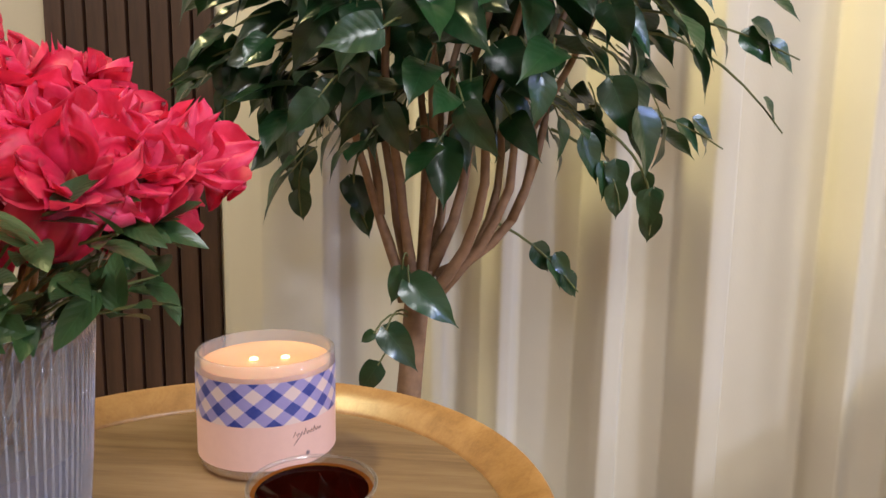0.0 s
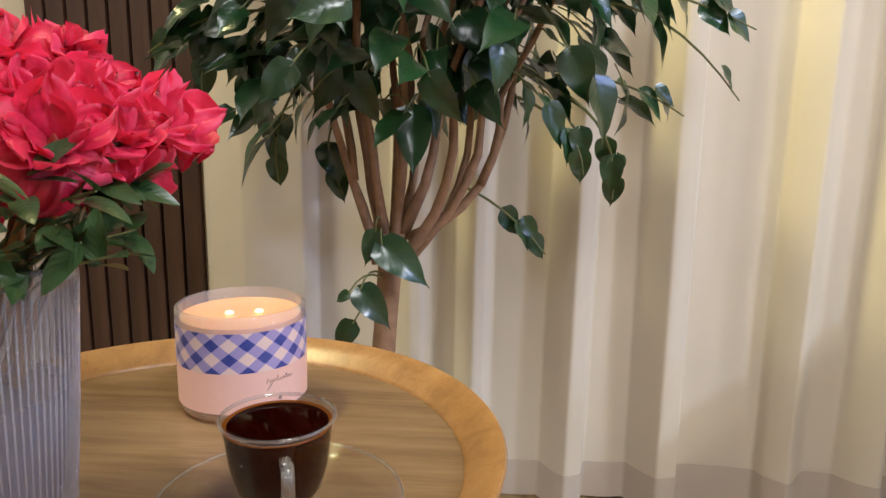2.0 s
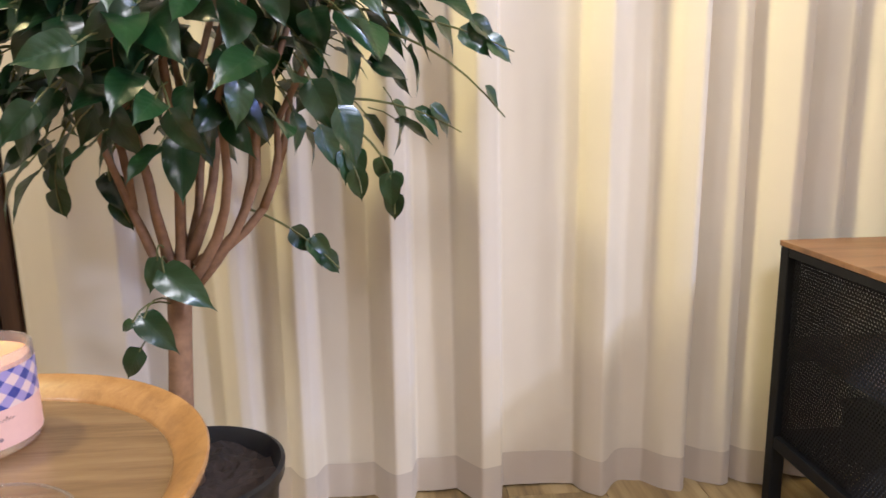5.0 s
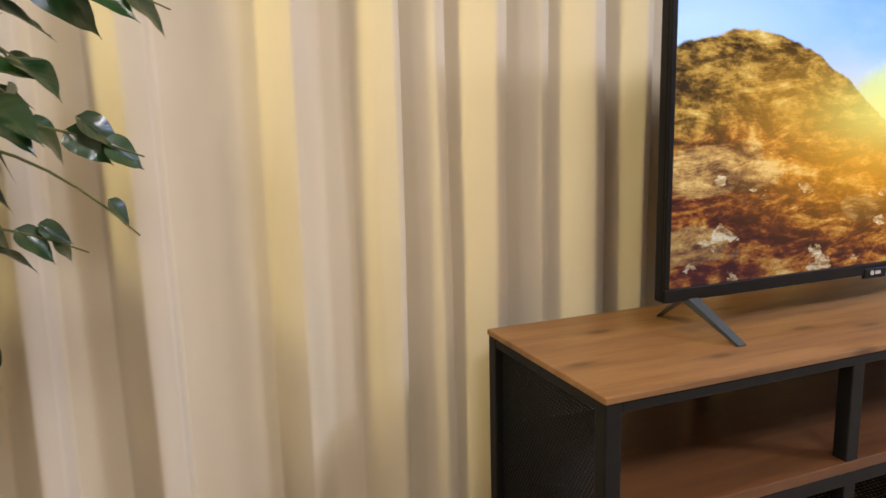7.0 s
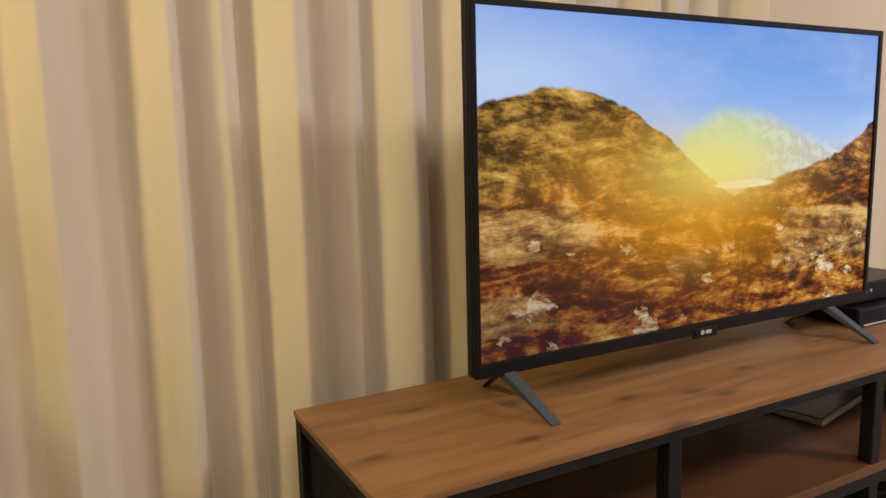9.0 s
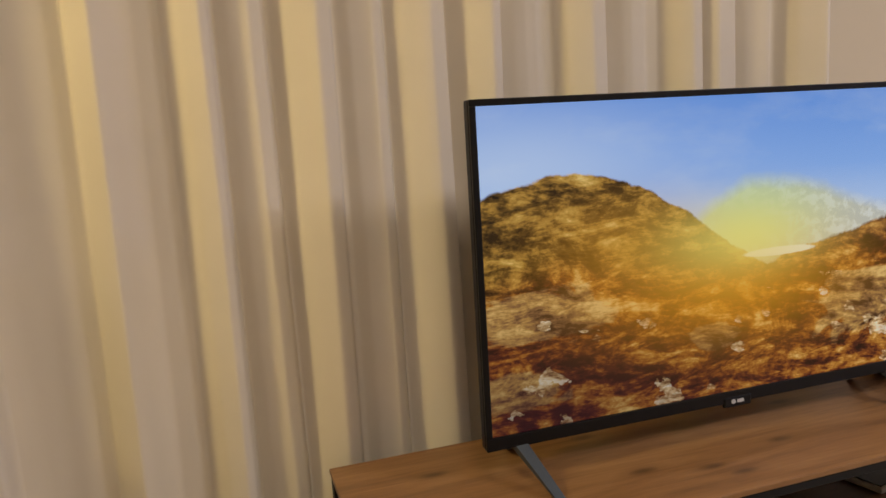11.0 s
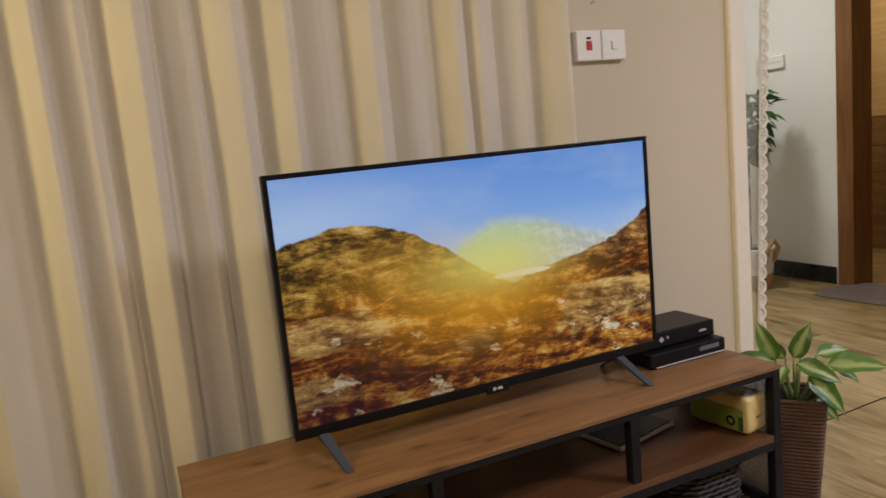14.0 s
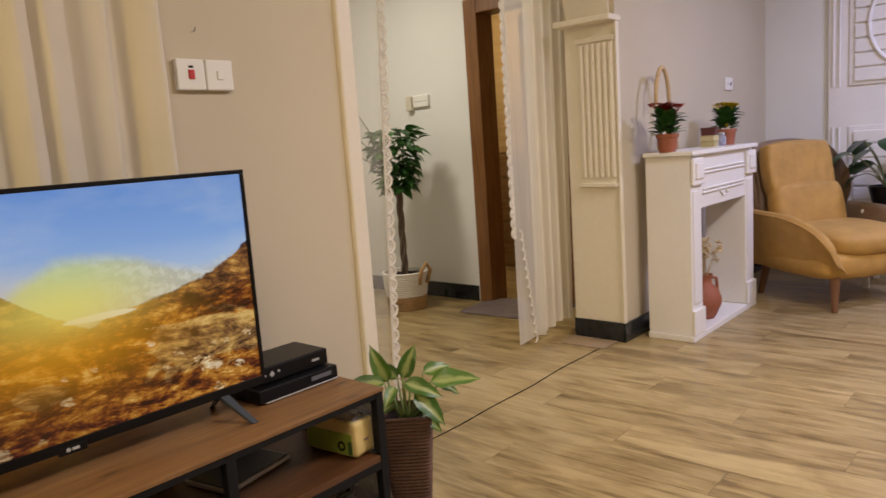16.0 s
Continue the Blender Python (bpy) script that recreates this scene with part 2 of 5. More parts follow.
def tube(points, radii, segs=8, bm=None, caps=True):
    """A round bar along points."""
    b = bm or bmesh.new()
    pts = [Vector(p) for p in points]
    if not hasattr(radii, "__len__"):
        radii = [radii] * len(pts)
    rings, side = [], None
    for i, p in enumerate(pts):
        d = (pts[min(i + 1, len(pts) - 1)] - pts[max(i - 1, 0)]).normalized()
        if side is None:
            side = d.orthogonal().normalized()
        side = (side - d * side.dot(d)).normalized()
        up = d.cross(side)
        rings.append([b.verts.new(p + radii[i] * (math.cos(a) * side + math.sin(a) * up)) for a in (2 * math.pi * k / segs for k in range(segs))])
    for p, q in zip(rings, rings[1:]):
        for i in range(segs):
            j = (i + 1) % segs
            b.faces.new((p[i], p[j], q[j], q[i]))
    if caps:
        b.faces.new(rings[0][::-1])
        b.faces.new(rings[-1])
    return b


def bend(a, c, sag, n=6):
    """Points from a to c that bow by the vector sag."""
    a, c, sag = Vector(a), Vector(c), Vector(sag)
    return [a.lerp(c, i / n) + sag * (4 * (i / n) * (1 - i / n)) for i in range(n + 1)]


def sheet(fn, nu, nv, bm=None):
    """A grid of fn(u, v) for u, v in 0 to 1."""
    b = bm or bmesh.new()
    uv = b.loops.layers.uv.verify()
    g = [[b.verts.new(fn(i / nu, j / nv)) for j in range(nv + 1)] for i in range(nu + 1)]
    for i in range(nu):
        for j in range(nv):
            f = b.faces.new((g[i][j], g[i + 1][j], g[i + 1][j + 1], g[i][j + 1]))
            for loop, (p, q) in zip(f.loops, ((i, j), (i + 1, j), (i + 1, j + 1), (i, j + 1))):
                loop[uv].uv = (p / nu, q / nv)
    return b


def blade(length, width, droop=0.3, fold=0.15, point=0.12, heart=0.0, nu=6, nv=9, wave=0.0):
    """A leaf from the origin along +y: ovate, folded on its midrib, drooping, with a drawn-out tip."""

    def at(u, v):
        s = (u - 0.5) * 2
        q = min(1.0, v / (1 - point))
        body = max(0.0, 1 - abs(2 * q ** (0.8 - 0.18 * heart) - 1) ** 2.2) ** 0.72
        w = width / 2 * max(body * (1 - 0.25 * q), 0.07 * (1 - v) / max(point, 0.03) if v > 1 - point * 1.6 else 0.03)
        y = length * v - heart * length * 0.14 * abs(s) * (1 - v) ** 3
        z = -droop * length * v * v + fold * abs(s) * w + wave * w * math.sin(v * 11 + s * 2) * abs(s)
        return (s * w, y, z)

    return sheet(at, nu, nv)


# ---------------------------------------------------------------- the room
def wall(name, bm, mat, label):
    return tagged(part(name, bm, mat), label, "wall", kind="structure")


H = 2.7
F = -0.045  # level of the floor
wall("wall_north", slab(-2.3, 2.8, 1.31, 1.52, F - 0.005, H), CREAM_WALL, "plain beige painted wall behind the long curtain")
wall("wall_west", slab(-2.5, -2.3, -3.6, 1.52, F - 0.005, H), CREAM_WALL, "plain beige painted wall closing the room")
wall("wall_south", slab(-2.5, 7.5, -3.9, -3.6, F - 0.005, H), CREAM_WALL, "plain beige painted wall closing the room")
wall("wall_northeast", slab(4.6, 7.0, 1.22, 1.52, 0, H), CREAM_WALL, "beige wall and pillar beside the arched opening")
wall("wall_east", slab(7.0, 7.2, -3.6, 1.52, 0, H), WHITE_WALL, "pale wall behind the armchair")
tagged(part("ceiling", slab(-2.5, 7.5, -3.9, 5.1, H, H + 0.1), CEIL), "plain white ceiling", "ceiling", kind="structure")


def arch_header():
    """The wall over the opening, cut to a low arch."""
    b = bmesh.new()
    n = 28
    rows = []
    for i in range(n + 1):
        s = -1 + 2 * i / n
        x = 3.69 + 0.91 * s
        z = 1.72 + 0.5 * math.sqrt(max(0.0, 1 - s * s))
        rows.append([b.verts.new(c) for c in ((x, 1.25, z), (x, 1.25, H), (x, 1.5, H), (x, 1.5, z))])
    for p, q in zip(rows, rows[1:]):
        for k in range(4):
            b.faces.new((p[k], q[k], q[(k + 1) % 4], p[(k + 1) % 4]))
    return b


wall("wall_arch", arch_header(), TRIM, "cream arched wall over the wide opening")

# Hall behind the opening, and the bathroom behind its door.
wall("hall_wall_west", slab(2.3, 2.45, 1.52, 4.75, F - 0.005, H), WHITE_WALL, "white hall wall beyond the opening")
wall("hall_wall_north", slab(2.3, 5.45, 4.75, 4.9, F - 0.005, H), WHITE_WALL, "white hall wall beyond the opening")
wall("hall_wall_east", slab(5.08, 5.22, 2.57, 4.6, 0, H), WHITE_WALL, "white hall wall with a black skirting")
wall("hall_wall_east", slab(5.08, 5.22, 1.52, 1.66, 0, H), WHITE_WALL, "white hall wall beside the wooden door")
wall("hall_wall_east", slab(5.08, 5.22, 1.66, 2.57, 2.08, H), WHITE_WALL, "white hall wall over the wooden door")
TILE_UP = wood("beige_wood_look_tile", (0.4, 0.26, 0.11), (0.5, 0.34, 0.16), (0.58, 0.42, 0.22), "y", 0.25)
TILE_LOW = wood("brown_wood_look_tile", (0.12, 0.06, 0.022), (0.22, 0.12, 0.045), (0.3, 0.18, 0.08), "y", 0.3, 1.5)
bath = wall("bathroom_wall", slab(6.3, 6.4, 1.52, 4.6, 0, H), TILE_UP, "bathroom wall with brown and beige tiles")
wall("bathroom_wall_side", slab(5.22, 6.4, 4.5, 4.6, 0, H), TILE_UP, "bathroom wall closing the room")

FLOOR_GROUT = plain("floor_joint", (0.17, 0.125, 0.075), 0.6, 80, 0.2)
floor = tagged(part("floor", slab(-2.5, 7.5, -3.9, 5.1, -0.1, -0.004), FLOOR_GROUT), "wood-look plank tile floor, grey-brown", "floor", kind="structure")
floor.location.z = F

# Black skirting.
for name, box in (("baseboard", (4.585, 4.6, 1.21, 1.52, 0.0, 0.105)), ("baseboard", (4.585, 7.0, 1.205, 1.22, 0.0, 0.105)),
                  ("baseboard", (5.065, 5.08, 2.6, 4.6, 0.0, 0.11)), ("baseboard", (6.985, 7.0, -3.6, 1.2, 0.0, 0.105))):
    tagged(part(name, slab(*box, 0.002), BLACK_STONE), "black marble skirting along the wall foot", "skirting", kind="structure")

# Pillar panel with flutes, cap and edge strip on the wall end beside the opening.
b = slab(4.588, 4.6, 1.224, 1.435, 0.865, 1.62, 0.002)
pillar = tagged(part("trim", b, TRIM), "cream fluted panel on the pillar beside the opening", "wall panel", kind="structure")
for i in range(6):
    y = 1.244 + 0.034 * i
    part("flute", tube([(4.588, y, 0.9), (4.588, y, 1.59)], 0.013, 10), TRIM, pillar, smooth=40)
part("ledge", slab(4.565, 4.6, 1.221, 1.445, 0.845, 0.868, 0.005), TRIM, pillar)
part("rail", slab(4.575, 4.6, 1.221, 1.44, 1.6, 1.625, 0.005), TRIM, pillar)
part("capital", slab(4.5, 4.63, 1.2, 1.53, 1.69, 1.72, 0.006), TRIM, pillar)
part("corner_strip", slab(4.582, 4.612, 1.206, 1.2195, 0.107, 1.69, 0.003), TRIM, pillar)
part("skin", slab(4.594, 4.6, 1.224, 1.516, 0.107, 1.69), TRIM, pillar)
jamb = tagged(part("trim", slab(2.735, 2.8, 1.222, 1.54, 0, 1.72, 0.008), TRIM), "cream edge strip along the opening", "trim", kind="structure")
part("capital", slab(2.72, 2.86, 1.2, 1.55, 1.69, 1.72, 0.006), TRIM, jamb)


# Door to the bathroom: frame, and the leaf left ajar.
door = thing("door_1", pose(5.08, 1.66, 0), "red-brown wooden door left ajar in its frame", "door", kind="structure")
part("casing", slab(-0.02, 0.16, 0.81, 0.92, 0, 2.08, 0.006), DOOR_WOOD, door)
part("casing", slab(-0.02, 0.16, -0.02, 0.09, 0, 2.08, 0.006), DOOR_WOOD, door)
part("lintel", slab(-0.02, 0.16, 0.09, 0.81, 1.98, 2.08, 0.006), DOOR_WOOD, door)
leaf = part("door_leaf", slab(-0.02, 0.02, 0, 0.56, 0.01, 1.97, 0.004), DOOR_WOOD, door)
leaf.matrix_basis = pose(0.14, 0.1, 0, 0, 0, -12)
part("door_panel", slab(-0.026, -0.02, 0.09, 0.47, 0.2, 0.9, 0.004), DOOR_WOOD, leaf)
part("door_panel", slab(-0.026, -0.02, 0.09, 0.47, 1.05, 1.8, 0.004), DOOR_WOOD, leaf)

# ---------------------------------------------------------------- curtain and slat panel
# Each fold: left foot, right edge, how far it stands out, softness of its left and right flanks, where its crest lies.
RIDGES = [(-0.42, -0.203, 0.06, 0.03, 0.018, 0.45), (-0.062, 0.012, 0.035, 0.02, 0.02, 0.5), (0.066, 0.136, 0.05, 0.03, 0.02, 0.5), (0.228, 0.314, 0.064, 0.035, 0.014, 0.52),
          (0.392, 0.486, 0.068, 0.05, 0.012, 0.5), (0.642, 0.745, 0.06, 0.012, 0.06, 0.45), (0.785, 0.869, 0.055, 0.035, 0.012, 0.75), (0.872, 0.963, 0.036, 0.03, 0.01, 0.7),
          (0.966, 1.074, 0.056, 0.03, 0.012, 0.68), (1.077, 1.164, 0.036, 0.025, 0.012, 0.7), (1.168, 1.288, 0.048, 0.04, 0.01, 0.7), (1.29, 1.391, 0.056, 0.035, 0.011, 0.72),
          (1.395, 1.49, 0.018, 0.03, 0.03, 0.5), (1.518, 1.62, 0.052, 0.018, 0.01, 0.6), (1.624, 1.73, 0.022, 0.04, 0.03, 0.5), (1.75, 1.838, 0.046, 0.04, 0.01, 0.6),
          (1.84, 1.932, 0.045, 0.03, 0.01, 0.4), (1.935, 2.04, 0.03, 0.03, 0.03, 0.7), (2.045, 2.16, 0.06, 0.04, 0.02, 0.75)]


def ease(q):
    q = max(0.0, min(1.0, q))
    return q * q * (3 - 2 * q)


def fold(x, z):
    """How far the cloth stands out from the wall."""
    s = 0.0
    for i, (xl, xr, d, sl, sr, top) in enumerate(RIDGES):
        sway = 0.005 * math.sin(1.7 * z + i * 2.1)
        q = x - sway
        if xl - 0.02 < q < xr + 0.03:
            p = max(0.0, min(1.0, (q - xl) / (top * (xr - xl))))
            fall = 0.22 * ease((q - xl - top * (xr - xl)) / ((1 - top) * (xr - xl)))
            rise = 0.2 * ease((q - xl) / sl) + 0.8 * (p * (1.35 - 0.35 * p))
            s = max(s, d * (1 + 0.08 * math.sin(z * 1.3 + i)) * (min(1.0, rise) - fall) * ease((xr + 0.003 - q) / sr))
    s += 0.0025 * math.sin(x * 41 + 2 * math.sin(z)) + 0.005 * noise.noise((x * 9, z * 1.2, 3)) + 0.0022 * noise.noise((x * 26, z * 3, 8))
    s += 0.0012 * math.exp(-(((z - 0.79 - 0.05 * math.sin(x * 5)) / 0.006) ** 2)) * (1 if math.sin(x * 37) > -0.2 else 0)
    return s


def curtain_at(u, v):
    x, z = -0.42 + 2.585 * u, F + 0.004 + 2.665 * v
    return (x, 1.296 - fold(x, z), z)


curtain = part("curtain", sheet(curtain_at, 860, 60), CURTAIN, smooth=180)
tagged(curtain, "long cream curtain hanging in deep upright folds to the floor", "curtain")
part("hem", sheet(lambda u, v: (-0.42 + 2.585 * u, curtain_at(u, 0.03 * v)[1] - 0.0025, F + 0.003 + 0.074 * v + 0.003 * math.sin(u * 23)), 860, 3), HEM, curtain, "doubled greyer hem", smooth=180)

panel = thing("wall_panel", pose(-0.72, 1.31, F), "dark brown wooden slat panel on the wall", "wall panel", kind="structure")
part("backing", slab(0, 0.31, -0.012, -0.001, 0, 2.6), BLACK_PLASTIC, panel)
b = slab(-0.0165, 0.0165, -0.03, -0.012, 0.0, 2.6, 0.002)
first = part("slat", b, SLAT, panel)
first.matrix_basis = pose(0.02, 0, 0)
for i in range(1, 8):
    again(first, "slat", panel, pose(0.02 + 0.0385 * i, 0, 0))

# ---------------------------------------------------------------- television bench
bench = thing("television_bench", pose(0.989, 0.829, 0), "low media bench, black steel frame with brown board top", "television bench")
W, D, T = 1.455, 0.357, 0.485
part("tabletop", slab(0, W, 0, D, T - 0.01, T, 0.0015), WALNUT, bench)
posts = [(0.0, 0.0), (W - 0.03, 0.0), (0.0, D - 0.03), (W - 0.03, D - 0.03)]
for x, y in posts:
    part("leg", slab(x + 0.002, x + 0.028, y + 0.002, y + 0.028, F, T - 0.01, 0.002), BLACK_METAL, bench)
for x in (0.458, 0.965):
    part("divider_post", slab(x, x + 0.026, 0.004, 0.03, 0.09, T - 0.01, 0.002), BLACK_METAL, bench)
    part("divider_post", slab(x, x + 0.026, D - 0.03, D - 0.004, 0.09, T - 0.01, 0.002), BLACK_METAL, bench)
for z, tall in ((0.458, 0.0168), (0.257, 0.023), (0.085, 0.025)):
    for y in (0.003, D - 0.028):
        part("rail", slab(0.028, W - 0.028, y, y + 0.025, z, z + tall, 0.002), BLACK_METAL, bench)
    for x in (0.003, W - 0.028) if z != 0.257 else ():
        part("rail", slab(x, x + 0.025, 0.028, D - 0.028, z, z + tall, 0.002), BLACK_METAL, bench)
part("shelf", slab(0.03, W - 0.03, 0.002, D - 0.005, 0.2805, 0.2985, 0.0015), SHADED_SHELF_WOOD, bench)


def mesh_panel(w, h, cell, bar):
    """Expanded metal: a flat lattice of crossing strips."""
    b = bmesh.new()
    n = int((w + h) / cell)
    for i in range(-n, n + 1):
        for s in (1, -1):
            x0 = i * cell
            cuts = sorted((-x0 / (s * 0.6), (w - x0) / (s * 0.6)))
            za, zb = max(0.0, cuts[0]), min(h, cuts[1])
            if zb - za < 1e-4:
                continue
            xa, xb = x0 + s * 0.6 * za, x0 + s * 0.6 * zb
            slabish = [b.verts.new(c) for c in ((xa - bar, -0.001, za), (xa + bar, -0.001, za), (xb + bar, -0.001, zb), (xb - bar, -0.001, zb),
                                                (xa - bar, 0.001, za), (xa + bar, 0.001, za), (xb + bar, 0.001, zb), (xb - bar, 0.001, zb))]
            for f in ((0, 1, 2, 3), (7, 6, 5, 4), (0, 3, 7, 4), (1, 5, 6, 2)):
                b.faces.new([slabish[k] for k in f])
    return b


side = part("side_mesh", mesh_panel(D - 0.06, T - 0.13, 0.0075, 0.0013), BLACK_METAL, bench, "black perforated steel side")
side.matrix_basis = pose(0.016, 0.03, 0.105, 0, 0, 90)
again(side, "side_mesh", bench, pose(W - 0.016, 0.03, 0.105, 0, 0, 90))
low = part("mesh_shelf", mesh_panel(W - 0.06, D - 0.06, 0.011, 0.0016), BLACK_METAL, bench, "black steel mesh bottom shelf")
low.matrix_basis = pose(0.03, 0.03, 0.1, -90, 0, 0)


# ---------------------------------------------------------------- television
def screen_picture():
    """A mountain valley with a low sun, as the lit screen shows it."""
    k = Nodes("screen_picture")
    uv = k.add("ShaderNodeSeparateXYZ", Vector=k.add("ShaderNodeTexCoord").outputs["UV"])
    u, v = uv.outputs[0], uv.outputs[1]

    def curve(points):
        n = k.add("ShaderNodeFloatCurve", Value=u)
        c = n.mapping.curves[0]
        while len(c.points) < len(points):
            c.points.new(0.5, 0.5)
        for p, xy in zip(c.points, points):
            p.location = xy
        n.mapping.update()
        return n.outputs[0]

    def pos(su, sv):
        return k.add("ShaderNodeCombineXYZ", X=k.math("MULTIPLY", u, su), Y=k.math("MULTIPLY", v, sv)).outputs[0]

    def under(h, soft, rough, amount, octaves=6):
        edge = k.math("MULTIPLY_ADD", k.noise(pos(rough, rough * 0.56), 1.0, octaves, 0.6), amount, k.math("SUBTRACT", h, amount * 0.5))
        n = k.add("ShaderNodeMapRange", Value=k.math("SUBTRACT", edge, v))
        n.inputs[1].default_value, n.inputs[2].default_value = -soft, soft
        return n.outputs[0]

    def near(cu, cv, ru, rv, power=1.0):
        du, dv = k.math("DIVIDE", k.math("SUBTRACT", u, cu), ru), k.math("DIVIDE", k.math("SUBTRACT", v, cv), rv)
        r = k.math("ADD", k.math("MULTIPLY", du, du), k.math("MULTIPLY", dv, dv))
        return k.math("POWER", 2.718, k.math("MULTIPLY", r, -power))

    def relief(su, sv, scale, gain, warp=0.5):
        """Ground lit from the sun's side: the fall of a noise towards the low sun."""
        p = pos(su, sv)
        lean = k.add("ShaderNodeVectorMath", i0=p, i1=(0.22 / scale, 0.3 / scale, 0)).outputs[0]
        d = k.math("SUBTRACT", k.noise(p, scale, 8, 0.66, warp), k.noise(lean, scale, 8, 0.66, warp))
        return k.math("MULTIPLY_ADD", d, gain, 0.5)

    sky = k.ramp(v, (0.5, (0.6, 0.76, 1.0)), (0.75, (0.27, 0.48, 0.95)), (1.0, (0.15, 0.34, 0.85)))
    sky = k.mix(k.math("MULTIPLY", near(0.05, 0.8, 0.3, 0.2), 0.55), sky, (0.7, 0.82, 1.0))
    cloud = k.ramp(k.noise(pos(3, 4), 1.2, 5), (0.5, (0, 0, 0)), (0.75, (1, 1, 1)))
    col = k.mix(k.math("MULTIPLY", cloud, 0.25), sky, (0.78, 0.85, 0.95))
    # Far ridge, washed out by the sun.
    far = curve(((0, 0.3), (0.36, 0.45), (0.42, 0.6), (0.48, 0.68), (0.56, 0.72), (0.66, 0.7), (0.76, 0.64), (0.88, 0.59), (1, 0.62)))
    crag = relief(26, 16, 1.0, 3.5)
    fog = k.ramp(crag, (0.3, (0.56, 0.57, 0.5)), (0.55, (0.66, 0.66, 0.55)), (0.75, (0.76, 0.78, 0.72)))
    fog = k.mix(k.math("MULTIPLY", near(0.52, 0.57, 0.17, 0.2), 0.95), fog, (0.6, 0.8, 0.32))
    col = k.mix(k.math("MULTIPLY", under(far, 0.03, 9, 0.07, 3), 0.88), col, fog)
    # Grass, heather and rock.
    patch = k.noise(pos(6, 7), 1.0, 6, 0.62, 0.6)
    fine = k.noise(pos(90, 60), 1.0, 8, 0.7, 0.5)
    big, mid_, small = relief(7, 9, 1.0, 2.6, 0.9), relief(17, 22, 1.0, 2.2, 0.7), relief(50, 60, 1.0, 1.8)
    light = k.math("MULTIPLY_ADD", big, 0.5, k.math("MULTIPLY_ADD", mid_, 0.34, k.math("MULTIPLY_ADD", small, 0.16, 0.0)))
    light = k.math("MULTIPLY_ADD", k.math("SUBTRACT", patch, 0.5), 0.7, light)
    light = k.math("MULTIPLY_ADD", k.math("SUBTRACT", fine, 0.5), 0.28, light)
    turf = k.ramp(light, (0.28, (0.012, 0.002, 0.003)), (0.44, (0.09, 0.016, 0.008)), (0.56, (0.3, 0.085, 0.012)), (0.7, (0.55, 0.24, 0.035)), (0.9, (0.9, 0.6, 0.2)))
    hill = k.ramp(light, (0.28, (0.012, 0.006, 0.002)), (0.44, (0.13, 0.066, 0.012)), (0.58, (0.4, 0.21, 0.035)), (0.72, (0.55, 0.33, 0.07)), (0.9, (0.85, 0.6, 0.2)))
    stone = k.ramp(light, (0.26, (0.04, 0.018, 0.012)), (0.42, (0.24, 0.12, 0.05)), (0.56, (0.46, 0.26, 0.075)), (0.78, (0.8, 0.54, 0.2)))
    right = curve(((0, 0.2), (0.5, 0.38), (0.62, 0.46), (0.75, 0.5), (0.88, 0.56), (0.95, 0.62), (1, 0.68)))
    left = curve(((0, 0.73), (0.07, 0.765), (0.14, 0.785), (0.2, 0.775), (0.28, 0.74), (0.36, 0.67), (0.44, 0.575), (0.52, 0.48), (0.6, 0.42), (1, 0.4)))
    col = k.mix(under(right, 0.005, 26, 0.05), col, k.mix(0.4, turf, stone))
    col = k.mix(under(left, 0.004, 18, 0.05), col, hill)
    low = curve(((0, 0.44), (0.2, 0.5), (0.4, 0.44), (0.5, 0.42), (0.7, 0.43), (0.85, 0.47), (1, 0.5)))
    col = k.mix(under(low, 0.05, 9, 0.14), col, turf)
    # Bare rock at the foot of the hill, on the near slope and in the corner.
    for cu, cv, ru, rv in ((0.86, 0.27, 0.2, 0.17), (0.1, 0.36, 0.14, 0.11), (0.06, 0.13, 0.12, 0.08), (0.45, 0.2, 0.07, 0.05)):
        blot = k.math("MULTIPLY_ADD", k.noise(pos(8, 9), 1.0, 6, 0.56, 0.8), 1.5, k.math("SUBTRACT", near(cu, cv, ru, rv), 0.78))
        col = k.mix(k.ramp(blot, (0.44, (0, 0, 0)), (0.54, (0.92, 0.92, 0.92))), col, stone)
    # Loose boulders and stones, pale where the sun strikes them.
    for cells, keep, size, top in ((12.0, 0.9, 0.4, 0.3), (30.0, 0.93, 0.38, 0.36)):
        jag = k.add("ShaderNodeTexNoise", Vector=pos(cells * 2.4, cells * 1.4), Scale=1.0, Detail=4.0).outputs[0]
        at = k.add("ShaderNodeCombineXYZ", X=k.math("MULTIPLY_ADD", jag, 1.5, k.math("MULTIPLY", u, cells)), Y=k.math("MULTIPLY_ADD", jag, -1.1, k.math("MULTIPLY", v, cells * 0.75)))
        vor = k.add("ShaderNodeTexVoronoi", Vector=at.outputs[0], Scale=1.0)
        vor.voronoi_dimensions = "2D"
        pick = k.add("ShaderNodeSeparateXYZ", Vector=vor.outputs["Color"]).outputs
        ok = k.math("MULTIPLY", k.math("GREATER_THAN", pick[0], keep), k.math("LESS_THAN", k.math("MULTIPLY_ADD", patch, 0.25, v), top + 0.12))
        body = k.math("MULTIPLY", ok, k.math("LESS_THAN", vor.outputs["Distance"], k.math("MULTIPLY_ADD", pick[1], 0.16, size - 0.12)))
        lit = k.ramp(k.math("MULTIPLY_ADD", pick[2], 0.2, k.math("MULTIPLY_ADD", mid_, 0.5, k.math("MULTIPLY", small, 0.4))), (0.38, (0.1, 0.04, 0.02)), (0.52, (0.5, 0.3, 0.12)), (0.66, (0.92, 0.72, 0.42)), (0.8, (1.0, 0.95, 0.8)))
